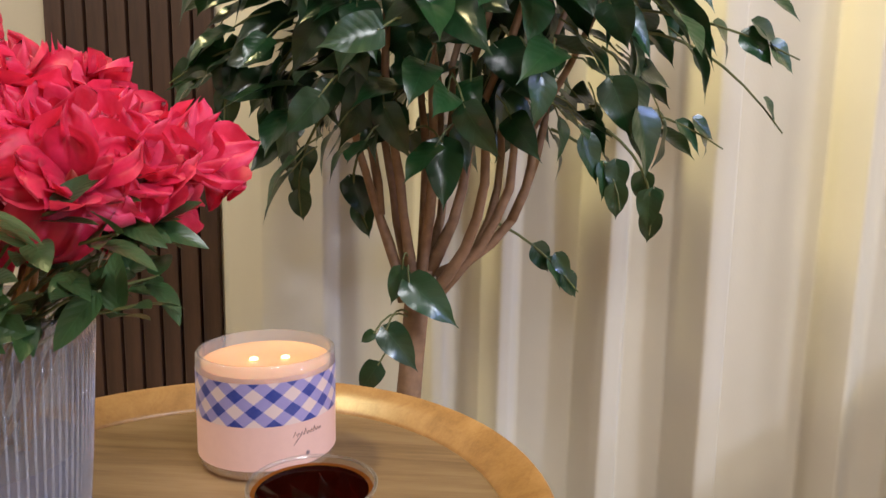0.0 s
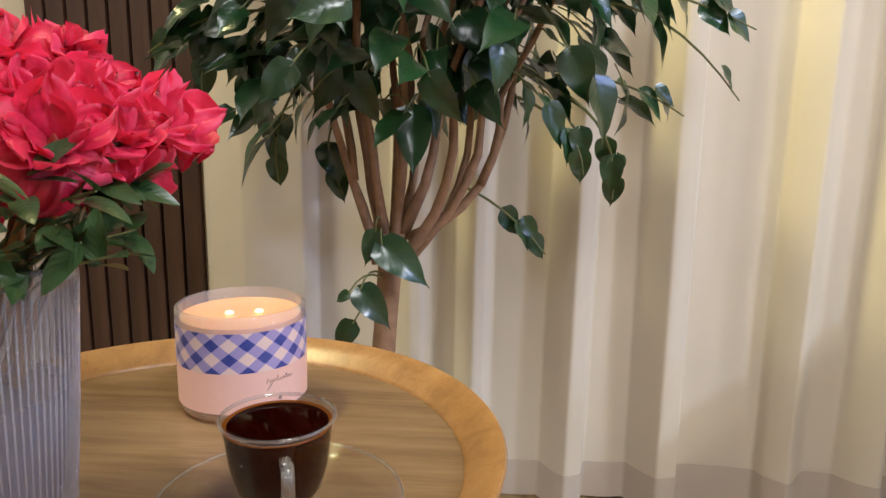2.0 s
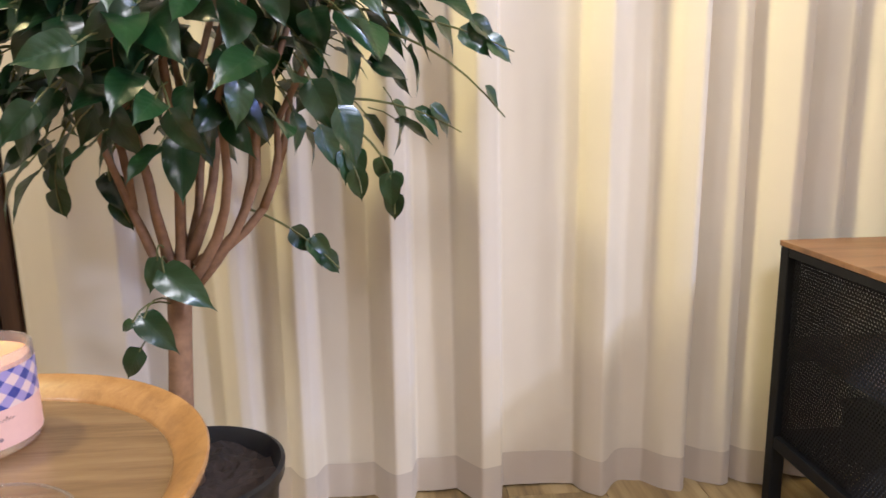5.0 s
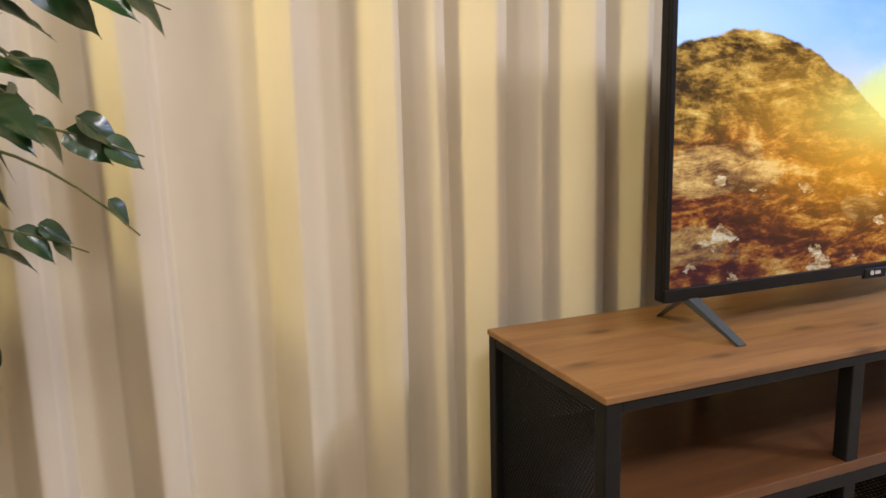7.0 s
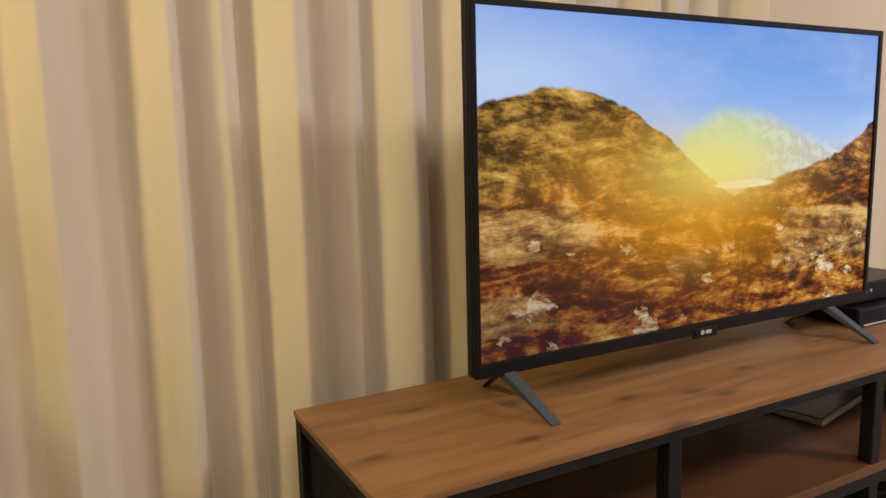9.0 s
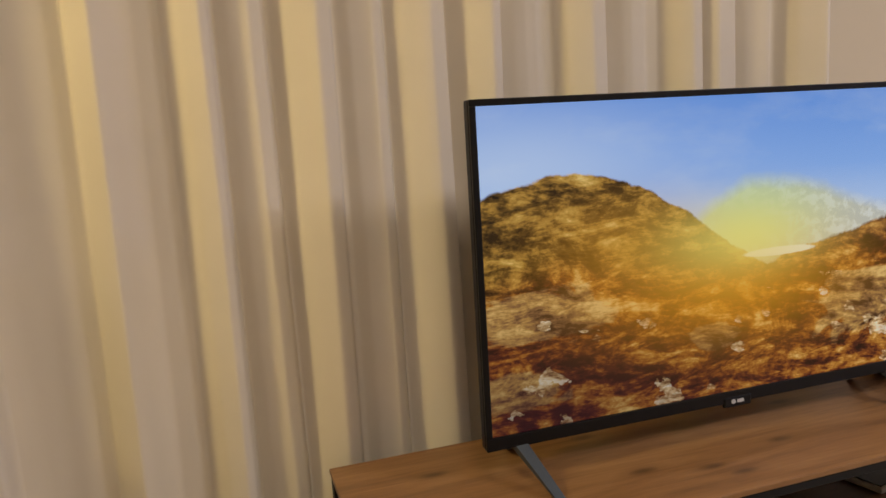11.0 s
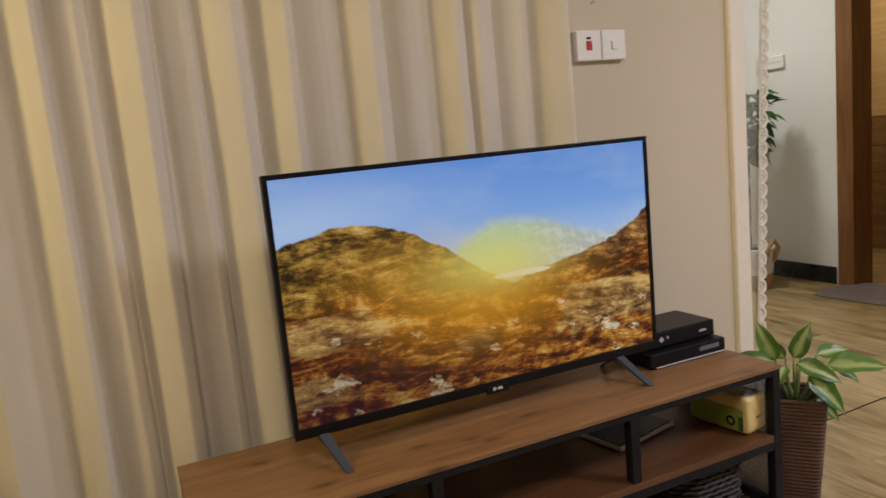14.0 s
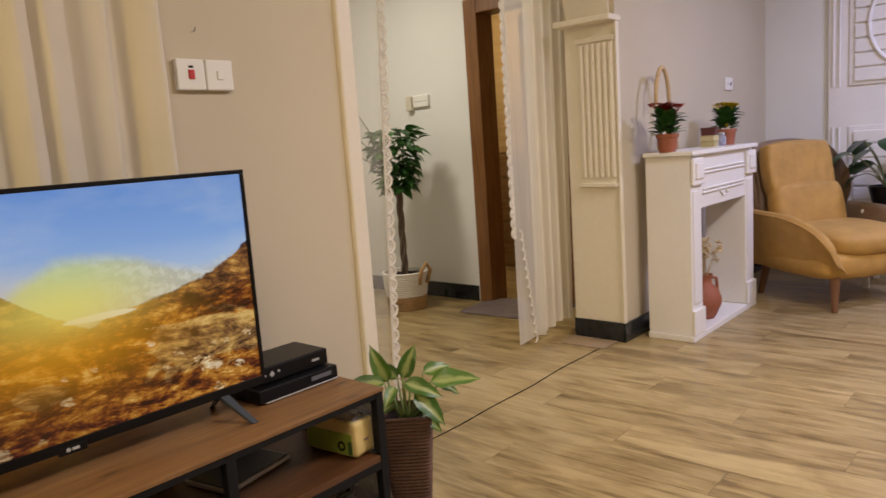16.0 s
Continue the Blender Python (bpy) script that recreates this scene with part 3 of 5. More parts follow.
        col = k.mix(k.math("MULTIPLY", body, 0.66), col, lit)
    lake = k.ramp(k.math("MULTIPLY_ADD", fine, 0.25, near(0.6, 0.468, 0.09, 0.016)), (0.5, (0, 0, 0)), (0.62, (1, 1, 1)))
    col = k.mix(lake, col, (0.9, 0.97, 0.85))
    # Sun haze and warm flare.
    col = k.mix(k.math("MULTIPLY", near(0.28, 0.56, 0.16, 0.13), 0.4), col, (0.7, 0.3, 0.02))
    col = k.mix(k.math("MULTIPLY", near(0.5, 0.37, 0.26, 0.18), 0.64), col, (0.95, 0.4, 0.012))
    col = k.mix(k.math("MULTIPLY", near(0.52, 0.53, 0.17, 0.12), 0.6), col, (1.0, 0.88, 0.2))
    col = k.mix(k.math("MULTIPLY", near(0.1, 0.02, 0.42, 0.24), 0.62), col, (0.035, 0.005, 0.012))
    em = k.add("ShaderNodeEmission", Color=col, Strength=1.3)
    gloss = k.add("ShaderNodeBsdfGlossy", Color=(0.03, 0.03, 0.03, 1), Roughness=0.15)
    k.t.links.new(k.add("ShaderNodeAddShader", i0=em.outputs[0], i1=gloss.outputs[0]).outputs[0], k.t.nodes["Material Output"].inputs[0])
    return k.mat


tv = thing("television", pose(1.705, 1.004, 0.545), "flat black television showing a sunlit mountain valley", "television")
w, h = 0.4855, 0.557
part("back_cover", slab(-w + 0.02, w - 0.02, 0.022, 0.05, 0.05, h - 0.03, 0.012), BLACK_PLASTIC, tv)
part("casing", slab(-w, w, 0.004, 0.024, 0, h, 0.003), BLACK_PLASTIC, tv)
e = 0.0105
for box in ((-w, w, 0, 0.022), (-w, w, h - e, h), (-w, -w + e, 0.022, h - e), (w - e, w, 0.022, h - e)):
    part("bezel", slab(box[0], box[1], -0.003, 0.004, box[2], box[3], 0.0015), BLACK_PLASTIC, tv)
part("screen", sheet(lambda u, v: (-w + e + (2 * w - 2 * e) * u, 0.0015, 0.022 + (h - e - 0.022) * v), 1, 1), screen_picture(), tv, "lit screen with a mountain valley")
part("badge", slab(-0.03, 0.03, -0.005, 0.002, -0.007, 0.013, 0.003), BLACK_PLASTIC, tv)
GREY = plain("grey_print", (0.45, 0.45, 0.46), 0.4)
part("logo", lathe([(0, -0.0005), (0.0045, -0.0005), (0.0045, 0.0005), (0, 0.0005)], 20), GREY, tv).matrix_basis = pose(-0.01, -0.0055, 0.004, 90)
part("logo", slab(-0.002, 0.012, -0.006, -0.005, 0.001, 0.007), GREY, tv)
for sx in (-0.399, 0.389):
    foot = bmesh.new()
    for y, x in ((-0.087, 0.0), (0.114, 0.002)):
        pts = [Vector((sx - 0.03, 0.01, 0.012)), Vector((sx + x, y, -0.058))]
        d = Vector((0.011, 0, 0))
        q = [foot.verts.new(p) for p in (pts[0] - d, pts[0] + d, pts[1] + d * 0.7, pts[1] - d * 0.7)]
        r = [foot.verts.new(p + Vector((0, 0.004, -0.013 if i < 2 else -0.003))) for i, p in enumerate((pts[0] - d, pts[0] + d, pts[1] + d * 0.7, pts[1] - d * 0.7))]
        foot.faces.new(q)
        foot.faces.new(r[::-1])
        for i in range(4):
            foot.faces.new((q[i], r[i], r[(i + 1) % 4], q[(i + 1) % 4]))
    part("foot", foot, STEEL, tv, "dark steel splayed foot")


# ---------------------------------------------------------------- round tray table
TZ = 0.452
table = thing("side_table", pose(-0.105, 0.462, 0), "small round wooden tray table with raised rim", "side table")
part("tray_bottom", lathe([(0, TZ - 0.014), (0.2, TZ - 0.014), (0.2045, TZ - 0.002), (0.205, TZ), (0, TZ)], 72), BAMBOO, table, smooth=40)
part("rim", lathe([(0.193, TZ - 0.016), (0.228, TZ + 0.002), (0.2335, TZ + 0.012), (0.2345, TZ + 0.0165), (0.2328, TZ + 0.0185), (0.229, TZ + 0.0178), (0.214, TZ + 0.0095), (0.2075, TZ + 0.003), (0.2045, TZ + 0.0012), (0.204, TZ - 0.004)], 96), RIM_WOOD, table, "lighter bent-wood rim", smooth=60)
for a in (30, 120, 210, 300):
    c, s = math.cos(radians(a)), math.sin(radians(a))
    part("leg", tube([(0.12 * c, 0.12 * s, TZ - 0.014), (0.19 * c, 0.19 * s, F)], [0.014, 0.009], 12), RIM_WOOD, table, smooth=40)

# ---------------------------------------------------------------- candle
# Emission stands in for the flames' light inside the wax.
wax = Nodes("glowing_wax").done((0.64, 0.35, 0.2), 0.5, Subsurface_Weight=0.7, Subsurface_Radius=(0.03, 0.012, 0.006), Emission_Color=(1.0, 0.38, 0.13, 1), Emission_Strength=0.14)


def label_mat():
    """Printed band: blue and white gingham set on its corner, over milky glass, with candlelight added as emission."""
    k = Nodes("glowing_gingham_print")
    uv = k.add("ShaderNodeSeparateXYZ", Vector=k.add("ShaderNodeTexCoord").outputs["UV"])
    a, b = k.math("MULTIPLY", uv.outputs[0], 12.0), k.math("MULTIPLY", uv.outputs[1], 1.42)
    p = k.math("GREATER_THAN", k.math("FRACT", k.math("ADD", a, b)), 0.52)
    q = k.math("GREATER_THAN", k.math("FRACT", k.math("SUBTRACT", a, b)), 0.52)
    n = k.noise(k.coords(), 220, 3)
    both = k.math("MULTIPLY", p, q)
    one = k.math("ABSOLUTE", k.math("SUBTRACT", p, q))
    col = k.mix(one, (0.62, 0.46, 0.4), (0.27, 0.22, 0.42))
    col = k.mix(both, col, (0.006, 0.022, 0.2))
    col = k.mix(k.math("MULTIPLY", n, 0.12), col, (0.6, 0.55, 0.7))
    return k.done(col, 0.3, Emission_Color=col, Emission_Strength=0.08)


candle = thing("candle", pose(-0.095, 0.572, TZ + 0.001), "lit candle in a glass with blue gingham print", "candle")
R, HH = 0.0535, 0.088
part("glass", lathe([(0, 0), (R - 0.004, 0), (R - 0.001, 0.003), (R, 0.008), (R, HH - 0.001), (R - 0.001, HH), (R - 0.0028, HH), (R - 0.0032, HH - 0.002), (R - 0.0032, 0.009), (R - 0.006, 0.006), (0, 0.006)], 64), clear_glass("candle_glass", (0.97, 0.93, 0.9), 0.16), candle, smooth=50)
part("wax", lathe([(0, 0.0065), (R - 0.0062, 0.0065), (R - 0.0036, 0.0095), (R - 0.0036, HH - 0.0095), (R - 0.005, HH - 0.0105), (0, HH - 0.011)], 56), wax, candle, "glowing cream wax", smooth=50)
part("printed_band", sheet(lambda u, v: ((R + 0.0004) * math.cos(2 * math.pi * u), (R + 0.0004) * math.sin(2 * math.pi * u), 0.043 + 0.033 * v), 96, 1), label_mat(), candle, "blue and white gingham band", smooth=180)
# Orange emission stands in for candlelight shining through the label.
milk = plain("glowing_milky_label", (0.46, 0.33, 0.31), 0.4, 150, 0.05, 0.02, Emission_Color=(1.0, 0.4, 0.2, 1), Emission_Strength=0.22)
part("label", sheet(lambda u, v: ((R + 0.0003) * math.cos(2 * math.pi * u), (R + 0.0003) * math.sin(2 * math.pi * u), 0.009 + 0.034 * v), 96, 1), milk, candle, "milky pink label with candle glow put in", smooth=180)
INK = plain("grey_ink", (0.24, 0.17, 0.18), 0.6)


def on_glass(a, z, r=R + 0.0008):
    return (r * math.cos(a), r * math.sin(a), z)


strokes = bmesh.new()
for i in range(9):
    a0 = radians(-52 + 3.0 * i)
    hgt = (0.003, 0.0015, 0.002, 0.004, 0.0015, 0.002, 0.0035, 0.002, 0.0015)[i]
    tube([on_glass(a0, 0.0335 - 0.001), on_glass(a0 + 0.025, 0.0335 + hgt), on_glass(a0 + 0.045, 0.0335)], 0.00024, 5, strokes)
tube([on_glass(radians(-48), 0.031), on_glass(radians(-52), 0.026), on_glass(radians(-45), 0.0335)], 0.00022, 5, strokes)
part("script", strokes, INK, candle, "thin unreadable script line")
part("heart", lathe([(0, 0), (0.0018, 0.0004), (0, 0.0008)], 12), INK, candle).matrix_basis = Matrix.Translation(on_glass(radians(-40), 0.018)) @ pose(0, 0, 0, 90, 0, 50)
FLAME = Nodes("flame").done((1, 0.7, 0.3), 0.5, Emission_Color=(1.0, 0.6, 0.28, 1), Emission_Strength=3.5)
for x, y in ((-0.009, -0.004), (0.014, 0.004)):
    wick = part("wick", tube([(x, y, HH - 0.0112), (x, y, HH - 0.0075)], 0.0008, 6), INK, candle)
    part("flame", lathe([(0, HH - 0.0105), (0.0036, HH - 0.0095), (0.0034, HH - 0.0085), (0, HH - 0.007)], 12), FLAME, wick, "small flame", smooth=180).matrix_basis = pose(x, y, 0)

# ---------------------------------------------------------------- tea cup on its saucer
cup_glass = clear_glass("cup_glass", (0.985, 0.985, 0.985), 0.0, 0.03, 0.16)
saucer = thing("saucer", pose(-0.0115, 0.391, TZ + 0.001) @ Matrix.Scale(1.13, 4), "clear glass saucer on the tray", "saucer")
part("dish", lathe([(0, 0.001), (0.024, 0.0), (0.03, 0.002), (0.05, 0.006), (0.066, 0.0125), (0.0672, 0.0142), (0.0655, 0.0145), (0.05, 0.0085), (0.03, 0.0045), (0.022, 0.0035), (0, 0.0035)], 64), cup_glass, saucer, smooth=60)
cup = thing("tea_cup", pose(-0.0115, 0.391, TZ + 0.0054) @ Matrix.Scale(1.06, 4), "glass cup of dark red tea on its saucer", "cup")
outer = [(0, 0.0), (0.0135, 0.0), (0.0145, 0.002), (0.014, 0.0045), (0.019, 0.008), (0.0255, 0.018), (0.0295, 0.033), (0.0315, 0.05), (0.0325, 0.061)]
inner = [(0.0318, 0.0618), (0.031, 0.061), (0.0298, 0.05), (0.0278, 0.033), (0.0238, 0.019), (0.017, 0.0105), (0, 0.009)]
part("bowl", lathe(outer + inner, 64), cup_glass, cup, smooth=60)
k = Nodes("red_tea")
TEA = k.done((0.013, 0.0009, 0.0004), 0.03, IOR=1.33, Specular_IOR_Level=0.3)
tea = part("tea", lathe([(0, 0.0092), (0.017, 0.0108), (0.0237, 0.0194), (0.0277, 0.0334), (0.0297, 0.05), (0.0305, 0.0575), (0, 0.0572)], 56), TEA, cup, "dark red tea", smooth=60)
AMBER = plain("thin_tea_edge", (0.17, 0.05, 0.004), 0.08, 40, 0.1, 0.0)
part("tea_edge", lathe([(0.0282, 0.05745), (0.0307, 0.0579), (0.0307, 0.0572), (0.0282, 0.0573)], 56), AMBER, cup, "thin amber rim of the tea", smooth=60)
EDGE = clear_glass("glass_edge", (0.93, 0.94, 0.96), 0.03, 2.0, 0.6)
part("rim", tube([(0.0321 * math.cos(2 * math.pi * i / 48), 0.0321 * math.sin(2 * math.pi * i / 48), 0.0612) for i in range(49)], 0.0011, 8, caps=False), EDGE, cup, "bright glass rim", smooth=180)
part("rim", tube([(0.0664 * math.cos(2 * math.pi * i / 64), 0.0664 * math.sin(2 * math.pi * i / 64), 0.0138) for i in range(65)], 0.0011, 8, caps=False), EDGE, saucer, "bright glass rim", smooth=180)
part("foot_ring", tube([(0.024 * math.cos(2 * math.pi * i / 48), 0.024 * math.sin(2 * math.pi * i / 48), 0.0035) for i in range(49)], 0.0009, 8, caps=False), EDGE, saucer, smooth=180)
hp = [(0.0305, 0, 0.049), (0.036, 0, 0.0515), (0.0425, 0, 0.0495), (0.0455, 0, 0.042), (0.043, 0, 0.033), (0.037, 0, 0.0265), (0.028, 0, 0.025)]
handle = part("handle", tube(hp, [0.0034, 0.0036, 0.0036, 0.0036, 0.0036, 0.0036, 0.0034], 12), EDGE, cup, smooth=180)
handle.matrix_basis = pose(0, 0, 0, 0, 0, -68)

# ---------------------------------------------------------------- leaves and plants
GREEN = leaf_mat("glossy_dark_green_leaf", (0.004, 0.019, 0.007), (0.022, 0.072, 0.018), 0.3, coat=0.6)
AZALEA_GREEN = leaf_mat("matt_green_leaf", (0.014, 0.042, 0.016), (0.055, 0.1, 0.026), 0.36, coat=0.3)
PALE_GREEN = leaf_mat("pale_variegated_leaf", (0.025, 0.085, 0.014), (0.1, 0.2, 0.03), 0.35, True, 0.6)
LEAF_STEM = plain("green_stalk", (0.12, 0.13, 0.04), 0.55, 80, 0.2)
rnd = random.Random(7)


def leaf_meshes(sizes, mat, **more):
    """Meshes of some leaves, to be shared."""
    out = []
    for length, width, droop in sizes:
        ob = part("leaf", blade(length, width, droop, **more), mat, smooth=180)
        out.append(ob.data)
        bpy.data.objects.remove(ob)
    return out


def leaf_pose(at, way, normal=(0, 0, 1), roll=0.0):
    y = Vector(way).normalized()
    n = Vector(normal)
    x = y.cross(n)
    x = x.normalized() if x.length > 1e-3 else y.orthogonal().normalized()
    z = x.cross(y)
    m = Matrix((x, y, z)).transposed().to_4x4()
    return Matrix.Translation(at) @ m @ pose(0, 0, 0, 0, roll, 0)


def put_leaf(meshes, parent, at, way, normal=(0, 0, 1), roll=0.0, size=1.0, name="leaf"):
    o = new(name, rnd.choice(meshes))
    o.parent = parent
    o.matrix_basis = leaf_pose(at, way, normal, roll) @ Matrix.Diagonal((size, size, size, 1))
    return o


# The potted tree beside the table.
TX, TY = -0.024, 0.93
tree = thing("potted_tree", pose(TX, TY, 0), "leafy green potted tree with many bare stems, before the curtain", "plant")
part("pot", lathe([(0, F), (0.1, F), (0.104, F + 0.006), (0.126, 0.205), (0.134, 0.212), (0.136, 0.23), (0.13, 0.233), (0.124, 0.22), (0.12, 0.195), (0, 0.19)], 56), plain("dark_grey_pot", (0.012, 0.012, 0.014), 0.4, 50, 0.15), tree, "dark grey plastic pot", smooth=50)


def lumpy_soil(u, v):
    a, r = 2 * math.pi * u, 0.121 * v
    x, y = r * math.cos(a), r * math.sin(a)
    return (x, y, 0.205 + 0.009 * noise.noise((x * 60, y * 60, 1)) + 0.012 * noise.noise((x * 22, y * 22, 5)))


part("soil", sheet(lumpy_soil, 48, 14), SOIL, tree, "dark crumbly soil")
trunk = bmesh.new()
tube([(0.0, 0, 0.2), (-0.005, 0, 0.3), (0.004, 0, 0.42), (0.01, 0, 0.5), (0.012, 0, 0.54)], [0.021, 0.0175, 0.016, 0.0165, 0.019], 14, trunk)
part("trunk", trunk, BARK, tree, smooth=180)
STEMS = [(-0.075, -0.02, 0.72, 0.0), (-0.055, 0.05, 0.76, 0.0), (-0.03, -0.04, 0.78, 0.0), (0.005, 0.04, 0.8, 0.01), (0.03, -0.03, 0.8, 0.01),
         (0.075, 0.02, 0.78, 0.02), (0.1, -0.04, 0.75, 0.025), (0.14, 0.0, 0.735, 0.03), (0.165, 0.03, 0.72, 0.035), (0.12, 0.06, 0.74, 0.03), (0.05, 0.07, 0.8, 0.01)]
for i, (x, y, z, sag) in enumerate(STEMS):
    base = Vector((0.008 + 0.16 * x, 0.16 * y, 0.5 + 0.015 * (i % 3)))
    top = Vector((x * 0.92, y, z))
    end = top + Vector((0.6 * x, 0.8 * y, 0.2))
    pts = bend(base, top, (sag, 0, -sag * 0.6), 6) + bend(top, end, (0.01, 0, 0.01), 3)[1:]
    rad = [0.0095, 0.0078, 0.0068, 0.0062, 0.0058, 0.0055, 0.0052, 0.0046, 0.0042, 0.0035]
    part("stem", tube([p + Vector((rnd.uniform(-1, 1), rnd.uniform(-1, 1), 0)) * 0.002 for p in pts], [r * rnd.uniform(0.85, 1.1) for r in rad], 9), BARK, tree, smooth=180)
    if i % 4 == 0:
        q = pts[3]
        part("stem", tube(bend(q, q + Vector((0.35 * x - 0.015, 0.03, 0.16)), (0.008, 0, 0), 4), [0.0065, 0.006, 0.0055, 0.005, 0.004], 8), BARK, tree, smooth=180)

BIG = leaf_meshes([(0.09, 0.062, 0.25), (0.082, 0.06, 0.12), (0.097, 0.062, 0.4), (0.076, 0.054, 0.3), (0.086, 0.052, 0.05), (0.08, 0.055, 0.55)], GREEN, fold=0.26, point=0.13, heart=0.9, nv=12, wave=0.1)
crown_c = Vector((0.05, 0.01, 0.9))
twigs = bmesh.new()
count = 0
while count < 320:
    d = Vector((rnd.gauss(0, 1), rnd.gauss(0, 1), rnd.gauss(0, 1))).normalized()
    r = rnd.uniform(0.35, 1.0) ** 0.6
    p = crown_c + Vector((d.x * 0.355, d.y * 0.25, d.z * 0.33)) * r
    side = abs(p.x - 0.04)
    if p.z < (0.695 if side < 0.12 else 0.69 - 0.5 * (side - 0.12)) or p.z < 0.61 or p.z > 1.08:
        continue
    if p.y > 0.2:
        continue
    out = Vector((d.x, d.y * 1.1, 0))
    way = out * 0.85 + Vector((0, 0, -0.45 + 0.4 * d.z)) + Vector((rnd.uniform(-1, 1), rnd.uniform(-1, 1), rnd.uniform(-0.6, 0.6))) * 0.7
    if way.y > 0.1 and p.y > 0.12:
        way.y *= -0.3
    put_leaf(BIG, tree, p, way, Vector((0, -0.35, 0.8)) + out * 0.7, rnd.uniform(-40, 40), rnd.uniform(0.55, 0.82))
    tube(bend(p - way.normalized() * 0.03 - out * 0.02 + Vector((0, 0, 0.01)), p, (0, 0, 0.004), 2), 0.0011, 5, twigs)
    count += 1


def sprig(a, c, sag, leaves, length=0.085, twist=0.0):
    """A thin twig that carries leaves along its end."""
    pts = bend(a, c, sag, 7)
    tube(pts, [0.0022, 0.002, 0.0019, 0.0018, 0.0016, 0.0015, 0.0012, 0.001], 6, twigs)
    run = (pts[-1] - pts[-2]).normalized()
    for i in range(leaves):
        k = 1 - i / max(leaves, 1) * 0.7
        p = pts[0].lerp(pts[-1], k) + Vector(sag) * 4 * k * (1 - k)
        s = 1 if i % 2 else -1
        way = run * 1.0 + (Vector((0, 0, -0.25)) if i == 0 else Vector((run.x * 0.3, s * 0.3, -0.55)))
        base = p - way.normalized() * length if i == 0 else p
        put_leaf(BIG, tree, base, way, (0.15, -0.75, 0.55), rnd.uniform(-25, 25) + twist, length / 0.1 * rnd.uniform(0.8, 1.0))


O = Vector((TX, TY, 0))
for a, c, sag, n, size in (((0.2, 0.97, 0.87), (0.463, 0.999, 0.812), (0, 0, 0.016), 5, 0.075), ((0.2, 0.98, 0.75), (0.39, 1.044, 0.698), (0, 0, 0.016), 4, 0.06),
                           ((0.08, 0.97, 0.6), (0.2, 1.01, 0.5), (0, 0, 0.012), 4, 0.062), ((0.22, 0.96, 0.72), (0.285, 0.98, 0.585), (0.02, 0, 0.01), 4, 0.06),
                           ((0.15, 0.96, 0.72), (0.24, 0.95, 0.62), (0.02, 0, 0.01), 3, 0.06), ((0.25, 0.96, 1.02), (0.5, 0.98, 1.1), (0, 0, 0.02), 4, 0.085),
                           ((0.25, 0.96, 0.98), (0.505, 0.98, 0.975), (0, 0, 0.03), 4, 0.1), ((0.25, 0.96, 0.84), (0.45, 1.0, 0.72), (0, 0, 0.03), 1, 0.05),
                           ((-0.15, 0.93, 0.82), (-0.34, 0.95, 0.77), (0, 0, 0.02), 4, 0.085), ((-0.12, 0.95, 0.75), (-0.175, 0.97, 0.6), (-0.02, 0, 0.01), 4, 0.062),
                           ((-0.08, 0.95, 0.7), (-0.085, 0.97, 0.585), (-0.02, 0, 0.01), 3, 0.07), ((-0.18, 0.92, 0.85), (-0.25, 0.9, 0.72), (-0.02, 0, 0.01), 3, 0.065)):
    sprig(Vector(a) - O, Vector(c) - O, Vector(sag), n, size)
# Low shoots on the trunk.
for at, way, s in (((-0.02, 0.89, 0.53), (0.75, -0.2, -0.5), 0.98), ((-0.03, 0.9, 0.545), (-0.25, -0.1, -0.85), 0.66), ((-0.045, 0.87, 0.475), (0.62, -0.25, -0.6), 0.9),
                   ((-0.055, 0.87, 0.43), (-0.35, -0.1, -0.5), 0.7), ((-0.06, 0.87, 0.47), (-0.55, 0, -0.3), 0.35), ((0.02, 0.88, 0.7), (0.05, -0.4, -0.9), 1.15)):
    p = Vector(at) - O
    put_leaf(BIG, tree, p, way, (0.1, -0.85, 0.45), 0, s * 0.85)
    tube(bend((0, -0.01, p.z + 0.01), p, (0, -0.01, 0.015), 4), 0.0013, 6, twigs)
inner = bmesh.new()
for i in range(330):
    d = Vector((rnd.gauss(0, 1), rnd.gauss(0, 1), rnd.gauss(0, 1))).normalized()
    p = crown_c + Vector((d.x * 0.33, d.y * 0.2, d.z * 0.27)) * rnd.uniform(0.25, 1.0) ** 0.6 + Vector((0, 0.02, 0.05))
    side = abs(p.x - 0.04)
    if p.z < (0.72 if side < 0.12 else 0.71 - 0.4 * (side - 0.12)) or p.z > 1.2:
        continue
    way = Vector((d.x, d.y, -0.3)) + Vector((rnd.uniform(-1, 1), rnd.uniform(-1, 1), rnd.uniform(-1, 0.6))) * 0.8
    n0 = len(inner.verts)
    inner.from_mesh(rnd.choice(BIG))
    inner.verts.ensure_lookup_table()
    m = leaf_pose(p, way, (d.x * 0.5, -0.4, 0.8), rnd.uniform(-50, 50)) @ Matrix.Scale(rnd.uniform(0.7, 1.05), 4)
    for v in inner.verts[n0:]:
        v.co = m @ v.co
tagged(part("foliage", inner, GREEN, tree, smooth=180), kind="stuff")
tagged(part("fine_twig", twigs, LEAF_STEM, tree), kind="stuff")

# ---------------------------------------------------------------- azalea in a ribbed glass
vase = thing("azalea", pose(-0.186, 0.376, TZ + 0.001), "red azalea in full bloom in a ribbed glass vase", "plant")
VR, VH = 0.06, 0.163
rib = lambda a, z: 0.0009 * math.cos(80 * a) if 0.004 < z < VH - 0.009 else 0.0
